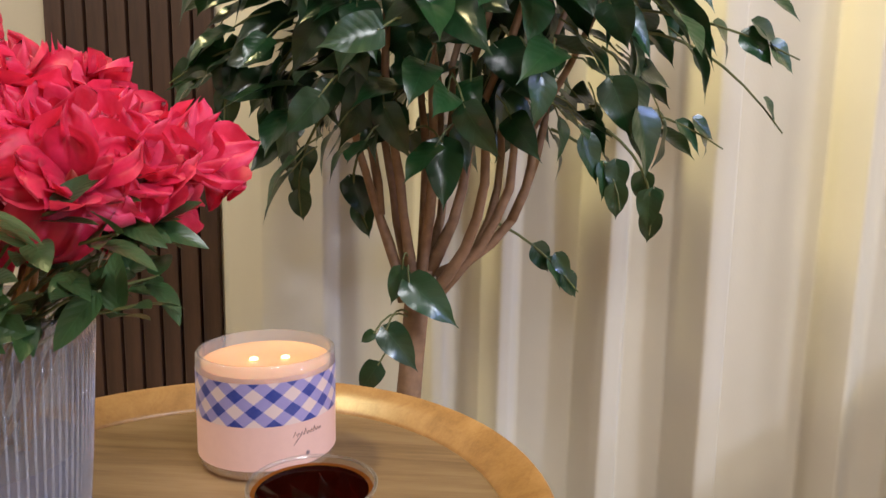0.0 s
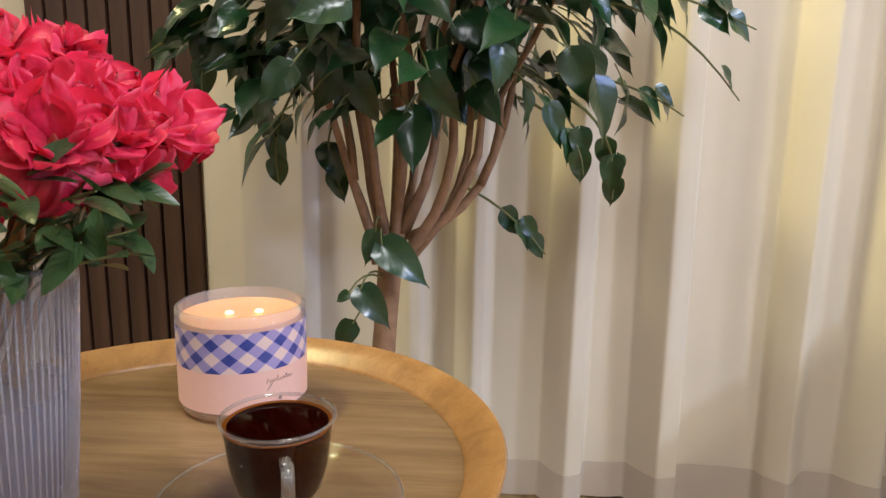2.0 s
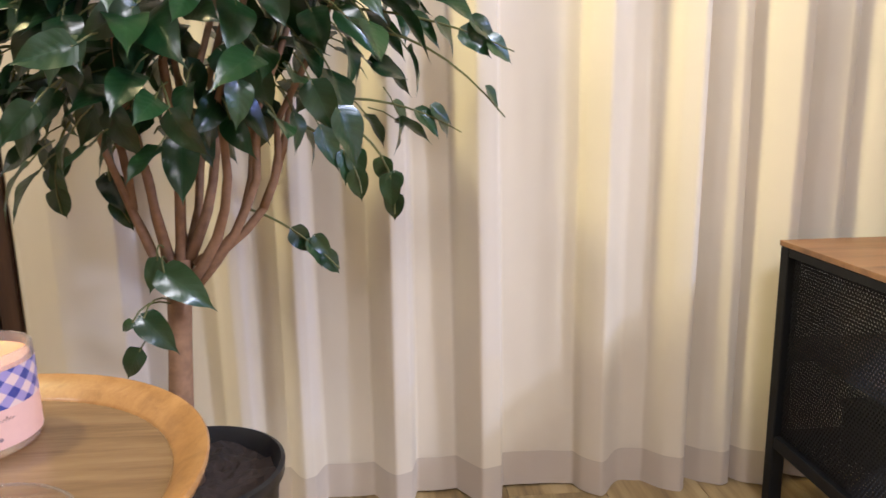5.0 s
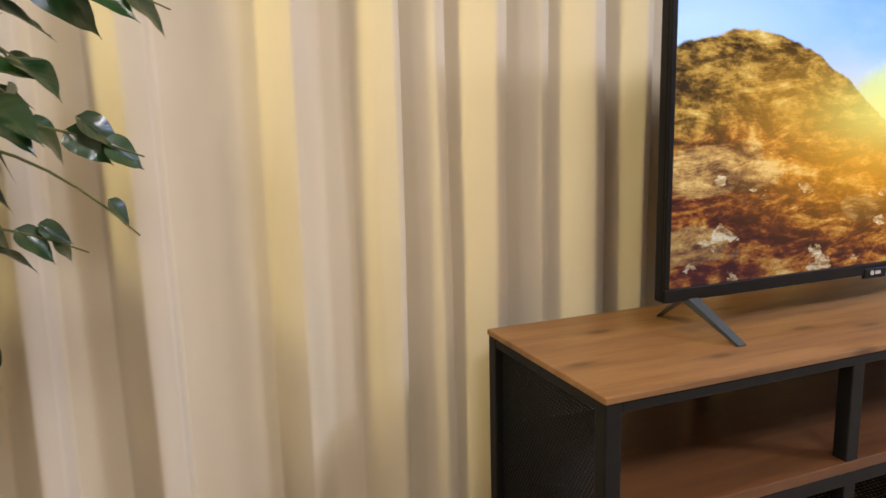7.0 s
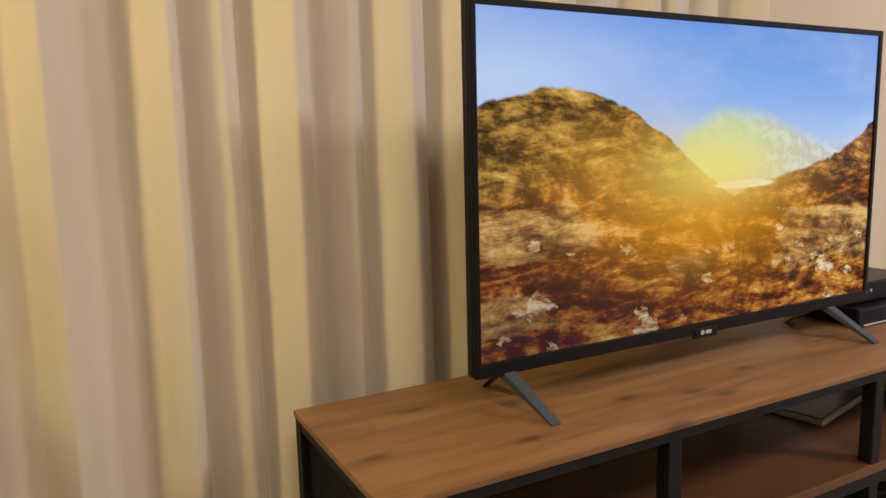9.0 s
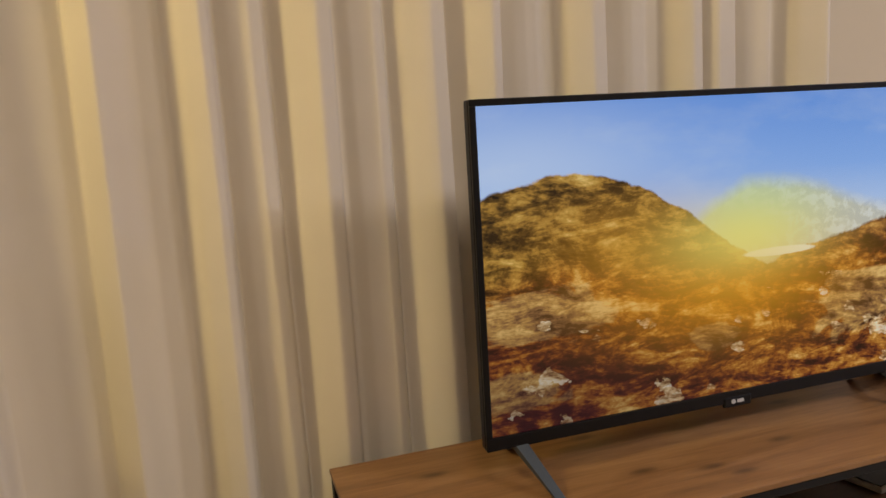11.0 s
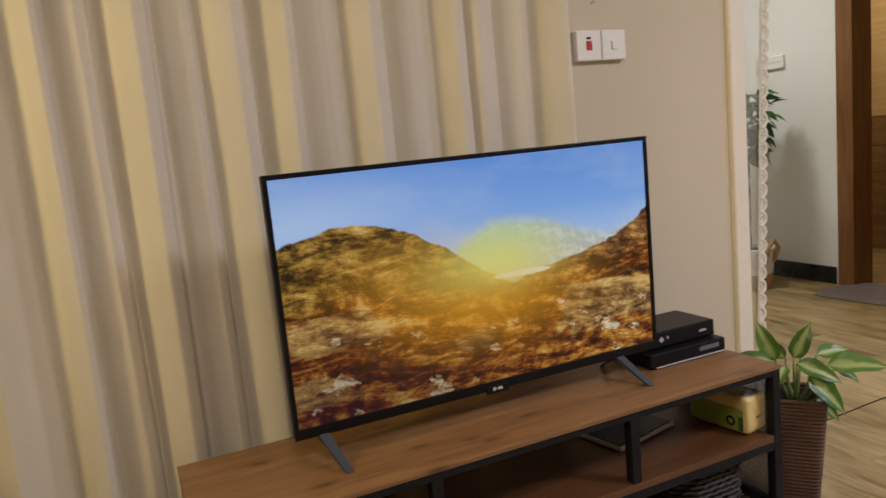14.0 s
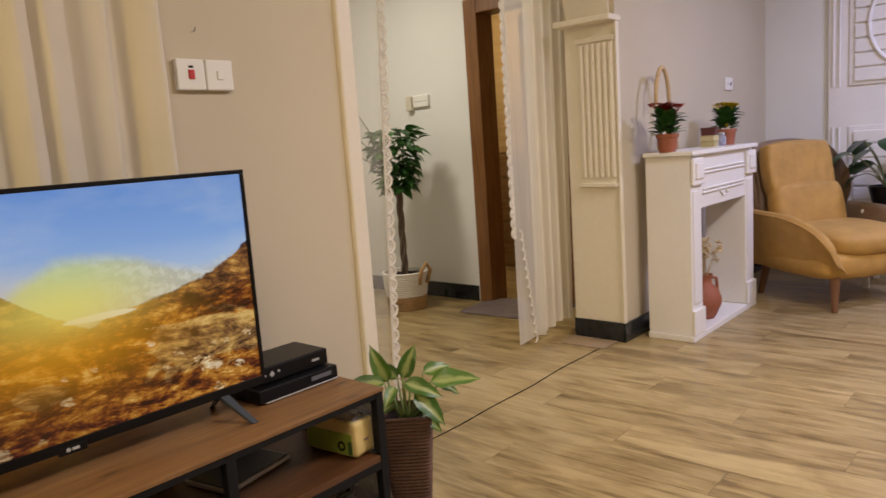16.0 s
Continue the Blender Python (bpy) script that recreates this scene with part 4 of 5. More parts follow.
prof = [(0, 0), (VR - 0.016, 0), (VR - 0.0135, 0.004), (VR - 0.007, 0.075), (VR - 0.002, VH - 0.012), (VR - 0.0015, VH - 0.008), (VR, VH - 0.001), (VR - 0.001, VH), (VR - 0.003, VH), (VR - 0.004, VH - 0.006), (VR - 0.0095, 0.075), (VR - 0.016, 0.01), (0, 0.009)]
part("vase", lathe(prof, 400, lambda a, z: rib(a, z)), clear_glass("ribbed_glass", (0.8, 0.8, 0.84), 0.07, 0.4), vase, "clear ribbed glass vase", smooth=180)
ribs = bmesh.new()
for i in range(80):
    a = 2 * math.pi * i / 80
    tube([((r + 0.0004) * math.cos(a), (r + 0.0004) * math.sin(a), z) for r, z in ((VR - 0.013, 0.006), (VR - 0.007, 0.075), (VR - 0.002, VH - 0.014))], [0.00065, 0.0007, 0.0006], 6, ribs)
tagged(part("ribs", ribs, clear_glass("rib_glass", (0.9, 0.9, 0.95), 0.16, 0.8), vase, smooth=180), kind="stuff")
part("water", lathe([(0, 0.0105), (VR - 0.018, 0.0115), (VR - 0.0115, 0.073), (VR - 0.011, 0.085), (0, 0.085)], 48), plain("cloudy_water", (0.24, 0.21, 0.24), 0.1, 60, 0.2, 0.0, Alpha=0.75), vase, "murky water", smooth=60)
k = Nodes("red_petal")
kn = k.noise(k.coords(), 90, 4)
kr = k.add("ShaderNodeObjectInfo").outputs["Random"]
kc = k.ramp(k.math("MULTIPLY_ADD", kn, 0.6, k.math("MULTIPLY", kr, 0.35)), (0.25, (0.4, 0.004, 0.03)), (0.5, (0.7, 0.012, 0.08)), (0.78, (0.88, 0.1, 0.22)))
k.bump(kn, 0.25, 0.002)
k.done(kc, 0.5, Sheen_Weight=0.1)
kt = k.add("ShaderNodeBsdfTranslucent", Color=(0.9, 0.03, 0.1, 1))
k.t.links.new(k.add("ShaderNodeMixShader", Fac=0.3, i1=k.b.outputs[0], i2=kt.outputs[0]).outputs[0], k.t.nodes["Material Output"].inputs[0])
PETAL = k.mat


def petal(seed, ln, wd, tilt):
    """One ruffled petal that rises from the flower's heart and folds outward along +y."""
    q = random.Random(seed)
    ph, ph2, lop = q.uniform(0, 6), q.uniform(0, 6), q.uniform(-0.25, 0.25)

    def at(u, v):
        s = (u - 0.5) * 2
        w = wd / 2 * (0.06 + v) ** 0.6 * math.sqrt(max(0.015, 1 - (max(0.0, v - 0.55) / 0.45) ** 2.4))
        ang = tilt * (0.35 + 0.9 * v)
        rad = 0.003 + ln * v * math.sin(ang) + 0.006 * v * v
        up = ln * v * math.cos(ang) - 0.3 * ln * v ** 3 * max(0, tilt - 0.6)
        ruff = 0.009 * v * v * math.sin(s * 3.6 + ph) + 0.0062 * v ** 2.5 * math.sin(s * 9 + ph2) + 0.0034 * v ** 3 * math.sin(s * 17 + ph + 4 * v)
        notch = -0.06 * ln * math.cos(s * 8 + ph2) * v * v
        cup = 0.22 * w * s * s
        return (s * w + lop * 0.01 * v * v, rad - cup * 0.6 + notch * math.sin(ang), up + cup * 0.5 + ruff + notch)

    ob = part("petal", sheet(at, 18, 11), PETAL, smooth=180)
    me = ob.data
    bpy.data.objects.remove(ob)
    return me


WIDE = [petal(k, 0.043, 0.066, 0.85 + 0.1 * k) for k in range(5)]
MID = [petal(20 + k, 0.041, 0.06, 0.45 + 0.09 * k) for k in range(5)]
TIGHT = [petal(40 + k, 0.034, 0.048, 0.18 + 0.08 * k) for k in range(4)]
RINGS = [((WIDE, 5), (MID, 5), (TIGHT, 3)), ((WIDE, 5), (MID, 6), (TIGHT, 4)), ((WIDE, 5), (MID, 3)), ((WIDE, 5), (MID, 5), (TIGHT, 4))]
ANTHER = plain("pink_calyx", (0.5, 0.12, 0.08), 0.6)


def bloom(parent, m, kind):
    b = lathe([(0, -0.004), (0.0035, -0.003), (0.005, 0.003), (0.0035, 0.009), (0.0018, 0.016), (0, 0.021)], 10)
    o = part("bloom", b, ANTHER, parent)
    o.matrix_basis = m
    for meshes, n in RINGS[kind]:
        turn = rnd.uniform(0, 360)
        for i in range(n):
            p = new("petal", rnd.choice(meshes))
            p.parent = o
            p.matrix_basis = pose(0, 0, 0, rnd.uniform(-9, 9), rnd.uniform(-9, 9), turn + 360 / n * (i + rnd.uniform(-0.2, 0.2))) @ Matrix.Scale(rnd.uniform(0.85, 1.12), 4)


V0 = Vector((-0.186, 0.376, TZ + 0.001))
SPOTS = [(-0.084, 0.43, 0.698, 0), (-0.112, 0.355, 0.69, 0), (-0.141, 0.385, 0.711, 3), (-0.128, 0.425, 0.717, 1), (-0.17, 0.4, 0.741, 0), (-0.165, 0.45, 0.743, 1),
         (-0.1, 0.395, 0.692, 1), (-0.134, 0.37, 0.684, 0), (-0.168, 0.365, 0.678, 3), (-0.172, 0.4, 0.69, 2), (-0.195, 0.385, 0.715, 1), (-0.18, 0.36, 0.677, 0), (-0.21, 0.42, 0.755, 2),
         (-0.235, 0.39, 0.69, 3), (-0.11, 0.45, 0.68, 2), (-0.19, 0.45, 0.72, 3), (-0.24, 0.44, 0.72, 0)]
heart = Vector((-0.18, 0.4, 0.64)) - V0
TWIG = plain("orange_brown_twig", (0.33, 0.15, 0.04), 0.6, 80, 0.3)
for i, (x, y, z, kind) in enumerate(SPOTS):
    p = Vector((x, y, z)) - V0
    face = (p - heart).normalized() * 0.8 + Vector((0.05, -0.55, 0.25))
    bloom(vase, Matrix.Translation(p - face.normalized() * 0.016) @ face.to_track_quat("Z", "Y").to_matrix().to_4x4() @ pose(0, 0, 0, 0, 0, rnd.uniform(0, 360)) @ Matrix.Scale(rnd.uniform(0.62, 0.76), 4), kind)
    part("stem", tube(bend((rnd.uniform(-0.02, 0.02), rnd.uniform(-0.02, 0.02), 0.03), p - face.normalized() * 0.017, (rnd.uniform(-0.01, 0.02), -0.01, 0.01), 6), [0.0026, 0.0025, 0.0024, 0.0022, 0.002, 0.0018, 0.0015], 7), TWIG, vase, smooth=180)
SMALL = leaf_meshes([(0.031, 0.0155, 0.2), (0.027, 0.015, 0.1), (0.033, 0.015, 0.35), (0.023, 0.013, 0.2)], AZALEA_GREEN, fold=0.25, point=0.02, nu=4, nv=8)
sprigs = bmesh.new()
for i in range(46):
    a = rnd.uniform(-2.6, 1.2)
    r = rnd.uniform(0.04, 0.1)
    tip = Vector((0.02 + r * math.cos(a) * 1.05, r * math.sin(a) * 0.75, rnd.uniform(0.168, 0.222)))
    root = Vector((tip.x * 0.3, tip.y * 0.3, tip.z - 0.035))
    tube(bend(root, tip, (0, 0, 0.006), 3), 0.0009, 5, sprigs)
    run = (tip - root).normalized()
    for j in range(4):
        b0 = rnd.uniform(0, 6.28)
        way = run * 0.6 + Vector((math.cos(b0) * 0.7, math.sin(b0) * 0.7, rnd.uniform(-0.6, 0.3)))
        put_leaf(SMALL, vase, tip - run * 0.006 * j, way, (0, -0.4, 1), rnd.uniform(-30, 30), rnd.uniform(0.75, 1.05))
tagged(part("fine_twig", sprigs, LEAF_STEM, vase), kind="stuff")

# ---------------------------------------------------------------- on and beside the bench
sw = thing("wall_switch", pose(2.206, 1.31, 1.326), "pair of white square wall switches, one red rocker", "switch")
for x, red in ((0.0, True), (0.089, False)):
    p = part("plate", slab(x, x + 0.086, -0.02, 0, 0, 0.086, 0.004), SWITCH, sw)
    part("rocker", slab(x + 0.034, x + 0.052, -0.024, -0.019, 0.03, 0.056, 0.002), RED if red else SWITCH, p, "red rocker" if red else "")
    if red:
        part("lamp", slab(x + 0.036, x + 0.05, -0.0225, -0.019, 0.061, 0.067, 0.001), BLACK_PLASTIC, p, "dark indicator window")
nail = tagged(part("nail", tube([(2.28, 1.313, 1.49), (2.28, 1.298, 1.492), (2.279, 1.294, 1.5)], 0.0012, 6), STEEL), "thin bent nail in the beige wall", "nail")

CHROME_PRINT = plain("silver_button", (0.5, 0.5, 0.52), 0.3, 80, 0.05, 0.02)
box_low = thing("set_top_box", pose(2.165, 1.0, T), "flat black set-top box on the bench", "set-top box")
part("body", slab(0, 0.265, 0, 0.19, 0.004, 0.042, 0.004), BLACK_PLASTIC, box_low)
part("front_strip", slab(0.02, 0.262, -0.002, 0.001, 0.004, 0.0065), CHROME_PRINT, box_low, "thin silver strip")
part("display", slab(0.17, 0.24, -0.0012, 0.001, 0.02, 0.032), plain("grey_window", (0.12, 0.13, 0.15), 0.1), box_low)
for x in (0.02, 0.24):
    for y in (0.02, 0.165):
        part("foot", lathe([(0, 0), (0.008, 0), (0.008, 0.005), (0, 0.005)], 14), BLACK_PLASTIC, box_low).matrix_basis = pose(x, y, 0)
box_up = thing("receiver", pose(2.2, 1.03, T + 0.043), "smaller black receiver lying on the set-top box", "receiver")
part("body", slab(0, 0.222, 0, 0.15, 0.001, 0.046, 0.004), BLACK_PLASTIC, box_up)
for x, z, r in ((0.03, 0.024, 0.0085), (0.008, 0.024, 0.0035), (0.052, 0.027, 0.0035)):
    part("button", lathe([(0, 0), (r, 0), (r, 0.0015), (0, 0.002)], 4 if r > 0.005 else 14), CHROME_PRINT, box_up).matrix_basis = pose(x, 0.0, z, 90, 0, 0)
part("port", slab(0.165, 0.19, -0.001, 0.001, 0.02, 0.026), GREY, box_up)

SZ = 0.2987
slate = thing("tablet", pose(2.04, 0.985, SZ, 0, 0, 12), "thin black slab with a pale edge on the shelf", "tablet")
part("body", slab(0, 0.23, 0, 0.16, 0.0, 0.012, 0.003), plain("pale_edge", (0.55, 0.52, 0.48), 0.4), slate, "pale body")
part("glass_face", slab(0.006, 0.224, 0.006, 0.154, 0.012, 0.014, 0.001), BLACK_PLASTIC, slate)

tissue = thing("tissue_pack", pose(2.356, 0.862, SZ, 0, 0, 6), "yellow-green soft tissue pack in clear film", "tissue pack")
YEL = plain("yellow_wrap", (0.72, 0.56, 0.24), 0.4, 50, 0.06, 0.15)


def soft_box(sx, sy, sz, n=10):
    b = bmesh.new()
    bmesh.ops.create_cube(b, size=1)
    bmesh.ops.subdivide_edges(b, edges=b.edges[:], cuts=n, use_grid_fill=True)
    for v in b.verts:
        p = v.co * 2
        m = max(abs(p.x), abs(p.y), abs(p.z))
        q = Vector(p)
        for i in range(3):
            o = [abs(p[j]) for j in range(3) if j != i]
            q[i] = p[i] * (1 - 0.035 * (o[0] ** 6 + o[1] ** 6))
        q += Vector((0.03, 0.03, 0.03)) * noise.noise(p * 1.7)
        v.co = Vector((q.x * sx / 2, q.y * sy / 2, (q.z + 1) * sz / 2))
    return b


body = part("pack", soft_box(0.082, 0.19, 0.1), YEL, tissue, smooth=180)
body.matrix_basis = pose(0.041, 0.095, 0.003)
GRN = plain("green_print", (0.28, 0.36, 0.05), 0.4, 40, 0.25, 0.1)
part("side_print", slab(-0.0035, -0.0012, 0.012, 0.18, 0.01, 0.07, 0.001), GRN, tissue, "green printed side")
part("emblem", lathe([(0.008, 0), (0.014, 0), (0.014, 0.001), (0.008, 0.001), (0.008, 0)], 20), BLACK_PLASTIC, tissue).matrix_basis = pose(-0.0036, 0.05, 0.033, 0, -90, 0)
part("emblem", slab(-0.0046, -0.003, 0.012, 0.026, 0.012, 0.05, 0.001), plain("dark_green_print", (0.05, 0.1, 0.03), 0.4), tissue)
part("print_bar", slab(0.034, 0.048, -0.004, -0.001, 0.045, 0.05), INK, tissue)
film = sheet(lambda u, v: (0.004 + 0.074 * u, 0.01 + 0.16 * v, 0.1 + 0.02 * math.sin(math.pi * u) * math.sin(math.pi * v) + 0.012 * noise.noise((u * 5, v * 7, 2))), 16, 24)
part("film", film, clear_glass("crinkled_film", (0.95, 0.94, 0.9), 0.35, 0.6), tissue, "crinkled clear film", smooth=180)
BLUE = plain("blue_print", (0.03, 0.05, 0.25), 0.4)
for x, y in ((0.02, 0.02), (0.045, 0.016), (0.06, 0.03)):
    part("print_mark", slab(x, x + 0.012, y, y + 0.02, 0.1, 0.1025, 0.0008), BLUE, tissue)

# Woven bin on the low shelf.
WICKER_DARK = plain("black_cane", (0.03, 0.024, 0.02), 0.6, 120, 0.4, 0.4)
bin_ = thing("woven_basket", pose(2.26, 0.99, 0.104), "black woven basket on the mesh shelf", "basket")
b = bmesh.new()
for i in range(9):
    z = 0.008 + 0.0145 * i
    ring = []
    for j in range(49):
        a = 2 * math.pi * j / 48
        s = 0.12 / max(abs(math.cos(a)), abs(math.sin(a)))
        s = min(s, 0.135)
        w = 0.003 * (1 if (j + i) % 2 else -1)
        ring.append((math.cos(a) * (s + w), math.sin(a) * (s + w) * 0.95, z))
    tube(ring, 0.0055, 6, b, caps=False)
part("weave", b, WICKER_DARK, bin_)
part("liner", slab(-0.11, 0.11, -0.1, 0.1, 0.0, 0.004), BLACK_PLASTIC, bin_)
dark_case = thing("storage_box", pose(1.2, 0.9, 0.104), "black storage box on the mesh shelf", "box")
part("body", slab(-0.12, 0.14, 0.0, 0.2, 0, 0.09, 0.008), BLACK_PLASTIC, dark_case)
part("lid", slab(-0.125, 0.145, -0.005, 0.205, 0.09, 0.102, 0.004), BLACK_PLASTIC, dark_case)

# Potted dieffenbachia in a rope-wound square planter.
planter = thing("potted_plant", pose(2.648, 0.955, 0, 0, 0, 40), "leafy variegated plant in a brown rope-woven square planter", "plant")
ROPE = plain("brown_rope", (0.12, 0.065, 0.045), 0.85, 160, 0.4, 0.8)
b = bmesh.new()
for i in range(-4, 29):
    z = 0.0065 + 0.0113 * i
    s = 0.051 + 0.025 * (z / 0.33)
    c = 0.012
    ring = []
    for qx, qy in ((1, 1), (-1, 1), (-1, -1), (1, -1)):
        for k in range(5):
            a = {(1, 1): 0, (-1, 1): 90, (-1, -1): 180, (1, -1): 270}[(qx, qy)] + 22.5 * k
            ring.append((qx * (s - c) + c * math.cos(radians(a)), qy * (s - c) + c * math.sin(radians(a)), z + rnd.uniform(-0.0006, 0.0006)))
    tube(ring + ring[:1], 0.0062, 7, b, caps=False)
part("rope_winding", b, ROPE, planter, smooth=180)
part("inner_pot", slab(-0.044, 0.044, -0.044, 0.044, -0.03, 0.29, 0.01), BLACK_PLASTIC, planter)
part("soil", sheet(lambda u, v: (-0.066 + 0.132 * u, -0.066 + 0.132 * v, 0.297 + 0.006 * noise.noise((u * 9, v * 9, 0))), 16, 16), SOIL, planter, smooth=180)
DIEF = leaf_meshes([(0.13, 0.066, 0.12), (0.125, 0.062, 0.2), (0.135, 0.064, 0.06), (0.125, 0.06, 0.26)], PALE_GREEN, fold=0.35, point=0.08, wave=0.14)
STALK = plain("pale_green_stalk", (0.2, 0.26, 0.08), 0.5, 60, 0.15)
# Each leaf: where it starts and where it ends, as (sideways, towards the room, up) from the soil.
for p0, p1, wide, face in (((-0.05, 0.0, 0.12), (-0.1, 0.0, 0.235), 1.0, (0, 1, 0.2)), ((-0.005, 0.02, 0.135), (0.035, 0.02, 0.225), 1.1, (0, 1, 0.25)), ((-0.06, 0.02, 0.125), (-0.18, 0.03, 0.13), 1.0, (0, 0.6, 0.8)),
                           ((0.08, 0.02, 0.115), (0.21, 0.03, 0.125), 1.15, (0, 0.6, 0.8)), ((0.0, 0.05, 0.13), (0.105, 0.08, 0.1), 1.1, (0, 0.6, 0.8)), ((0.03, 0.06, 0.1), (0.11, 0.1, 0.015), 1.05, (0.4, 0.8, 0.5)),
                           ((0.05, 0.05, 0.03), (0.14, 0.1, -0.06), 0.6, (0.4, 0.8, 0.5)), ((-0.03, 0.05, 0.12), (-0.06, 0.12, 0.09), 1.0, (0, 0.7, 0.7)), ((-0.05, -0.03, 0.12), (-0.15, -0.08, 0.1), 0.95, (0, 0.5, 0.9)),
                           ((0.06, -0.03, 0.13), (0.15, -0.07, 0.14), 1.0, (0, 0.6, 0.8)), ((0.02, -0.04, 0.15), (0.03, -0.1, 0.2), 0.95, (0, 0.7, 0.7)), ((0.1, 0.0, 0.1), (0.19, -0.02, 0.06), 0.9, (0, 0.6, 0.8)),
                           ((-0.02, -0.05, 0.11), (-0.09, -0.12, 0.16), 0.9, (0, 0.7, 0.7)), ((-0.035, 0.03, 0.06), (-0.1, 0.07, 0.04), 0.8, (0, 0.7, 0.7))):
    turn = Matrix.Rotation(radians(-45 - 40), 4, "Z")
    up = Vector((0, 0, 0.3))
    toward = Matrix(((1, 0, 0), (0, -1, 0), (0, 0, 1))).to_4x4()
    a, c, n = (turn @ toward @ Vector(v) for v in (p0, p1, face))
    foot = Vector((a.x * 0.18, a.y * 0.18, 0.295))
    part("stalk", tube(bend(foot, a + up, (a.x * 0.15, a.y * 0.15, 0.0), 5), [0.0052, 0.0046, 0.004, 0.0035, 0.003, 0.0026], 7), STALK, planter, smooth=180)
    put_leaf(DIEF, planter, a + up, c - a, n, rnd.uniform(-15, 15), wide * (c - a).length / 0.125)

# Cable along the floor.
cable = [Vector((2.75 + 1.85 * i / 40, 1.272 + 0.004 * math.sin(i * 0.5) - 0.012 * math.sin(i * 0.13), 0.0023)) for i in range(41)]
tagged(part("cable", tube(cable, 0.0021, 7), BLACK_PLASTIC, smooth=180), "thin black cable lying across the floor", "cable")

# ---------------------------------------------------------------- voile in the opening
def voile(name, x0, x1, y, z0, z1, folds, depth, mat, label, taper=0.0, seed=0.0, lean=0.0):
    def at(u, v):
        k = 1 - taper * (1 - v)
        x = x0 + (x1 - x0) * u * k + lean * u * v
        return (x, y + depth * math.sin(2 * math.pi * folds * u + seed + 0.4 * math.sin(3 * v)) * (0.6 + 0.4 * (1 - v)), z0 + (z1 - z0) * v - 0.012 * math.sin(7 * u + seed) * (1 - v))
    return tagged(part(name, sheet(at, 90, 30), mat, smooth=180), label, "curtain")


def lace_edge(parent, x, y, z0, z1, side, lean=0.0):
    """Scalloped border: small fans strung down the edge."""
    b = bmesh.new()
    n = int((z1 - z0) / 0.052)
    foot = x
    for i in range(n):
        z = z0 + 0.026 + 0.052 * i
        x = foot + lean * i / n
        fan = []
        for k in range(9):
            a = math.pi * (k / 8 - 0.5)
            fan.append((x + side * 0.034 * math.cos(a), y, z + 0.026 * math.sin(a)))
        tube(fan, 0.0062, 5, b)
        fan2 = [(x + side * 0.018 * math.cos(math.pi * (k / 6 - 0.5)), y, z + 0.014 * math.sin(math.pi * (k / 6 - 0.5))) for k in range(7)]
        tube(fan2, 0.0035, 5, b)
        for k in (-1, 0, 1):
            tube([(x, y, z + 0.012 * k), (x + side * 0.022, y, z + 0.018 * k)], 0.002, 4, b)
    tube([(foot, y, z0), (foot + lean, y, z1)], 0.005, 5, b)
    return part("lace_border", b, LACE, parent, "scalloped white lace border")


left_voile = voile("sheer_curtain", 2.83, 3.085, 1.47, 0.03, 2.05, 2.3, 0.014, SHEER, "see-through white voile with lace edge, hanging in the opening", lean=0.1)
lace_edge(left_voile, 3.085, 1.468, 0.04, 2.05, 1, 0.1)
front_voile = voile("sheer_curtain", 4.17, 4.43, 1.6, 0.05, 2.1, 1.0, 0.012, sheer("white_flat_voile", (0.9, 0.85, 0.76), 0.42, 0.2), "white voile panel with scalloped lace edge beside the pillar", 0.0, 1.0)
lace_edge(front_voile, 4.17, 1.6, 0.62, 2.1, -1)
right_voile = voile("sheer_curtain", 4.4, 4.8, 1.64, 0.06, 2.1, 4.5, 0.02, SHEER_FULL, "gathered white voile drawn aside at the pillar", 0.1)
b = bmesh.new()
for i in range(12):
    z = 0.06 + 0.052 * i
    tube([(4.3 - 0.1 * i / 12 + 0.02 * math.cos(math.pi * (k / 6 - 0.5)) - 0.02, 1.585, z + 0.026 * math.sin(math.pi * (k / 6 - 0.5))) for k in range(7)], 0.005, 5, b)
part("lace_border", b, LACE, front_voile, "scalloped lace turned along the hem")

# ---------------------------------------------------------------- hall
hall_plant = thing("potted_tree", pose(4.69, 2.95, 0) @ Matrix.Scale(1.13, 4), "small dark-leaved tree with braided trunk in a white and tan basket", "plant")
STRAW = plain("tan_straw", (0.4, 0.24, 0.1), 0.85, 120, 0.35, 0.6)
WHITE_ROPE = plain("white_rope", (0.75, 0.71, 0.64), 0.85, 120, 0.1, 0.6)
for z0, n, mat, nm in ((0.008, 6, STRAW, "basket_base"), (0.092, 11, WHITE_ROPE, "basket_band")):
    b = bmesh.new()
    for i in range(n):
        z = z0 + 0.0138 * i
        r = 0.115 + 0.1 * z
        tube([(r * math.cos(2 * math.pi * k / 40), r * math.sin(2 * math.pi * k / 40), z) for k in range(41)], 0.0075, 6, b, caps=False)
    part(nm, b, mat, hall_plant, smooth=180)
part("soil", lathe([(0, 0.2), (0.125, 0.2), (0.125, 0.21), (0, 0.215)], 32), SOIL, hall_plant)
part("handle", tube([(0.05, -0.135, 0.16), (0.06, -0.16, 0.24), (0.02, -0.165, 0.29), (-0.02, -0.155, 0.24), (-0.02, -0.135, 0.16)], 0.012, 8), STRAW, hall_plant, smooth=180)
for ph in (0, 2.1, 4.2):
    part("trunk", tube([(0.013 * math.cos(ph + i * 0.7), 0.013 * math.sin(ph + i * 0.7), 0.2 + 0.045 * i) for i in range(13)], 0.0105, 8), plain("grey_bark", (0.14, 0.1, 0.07), 0.8, 60, 0.3, 0.4), hall_plant, smooth=180)
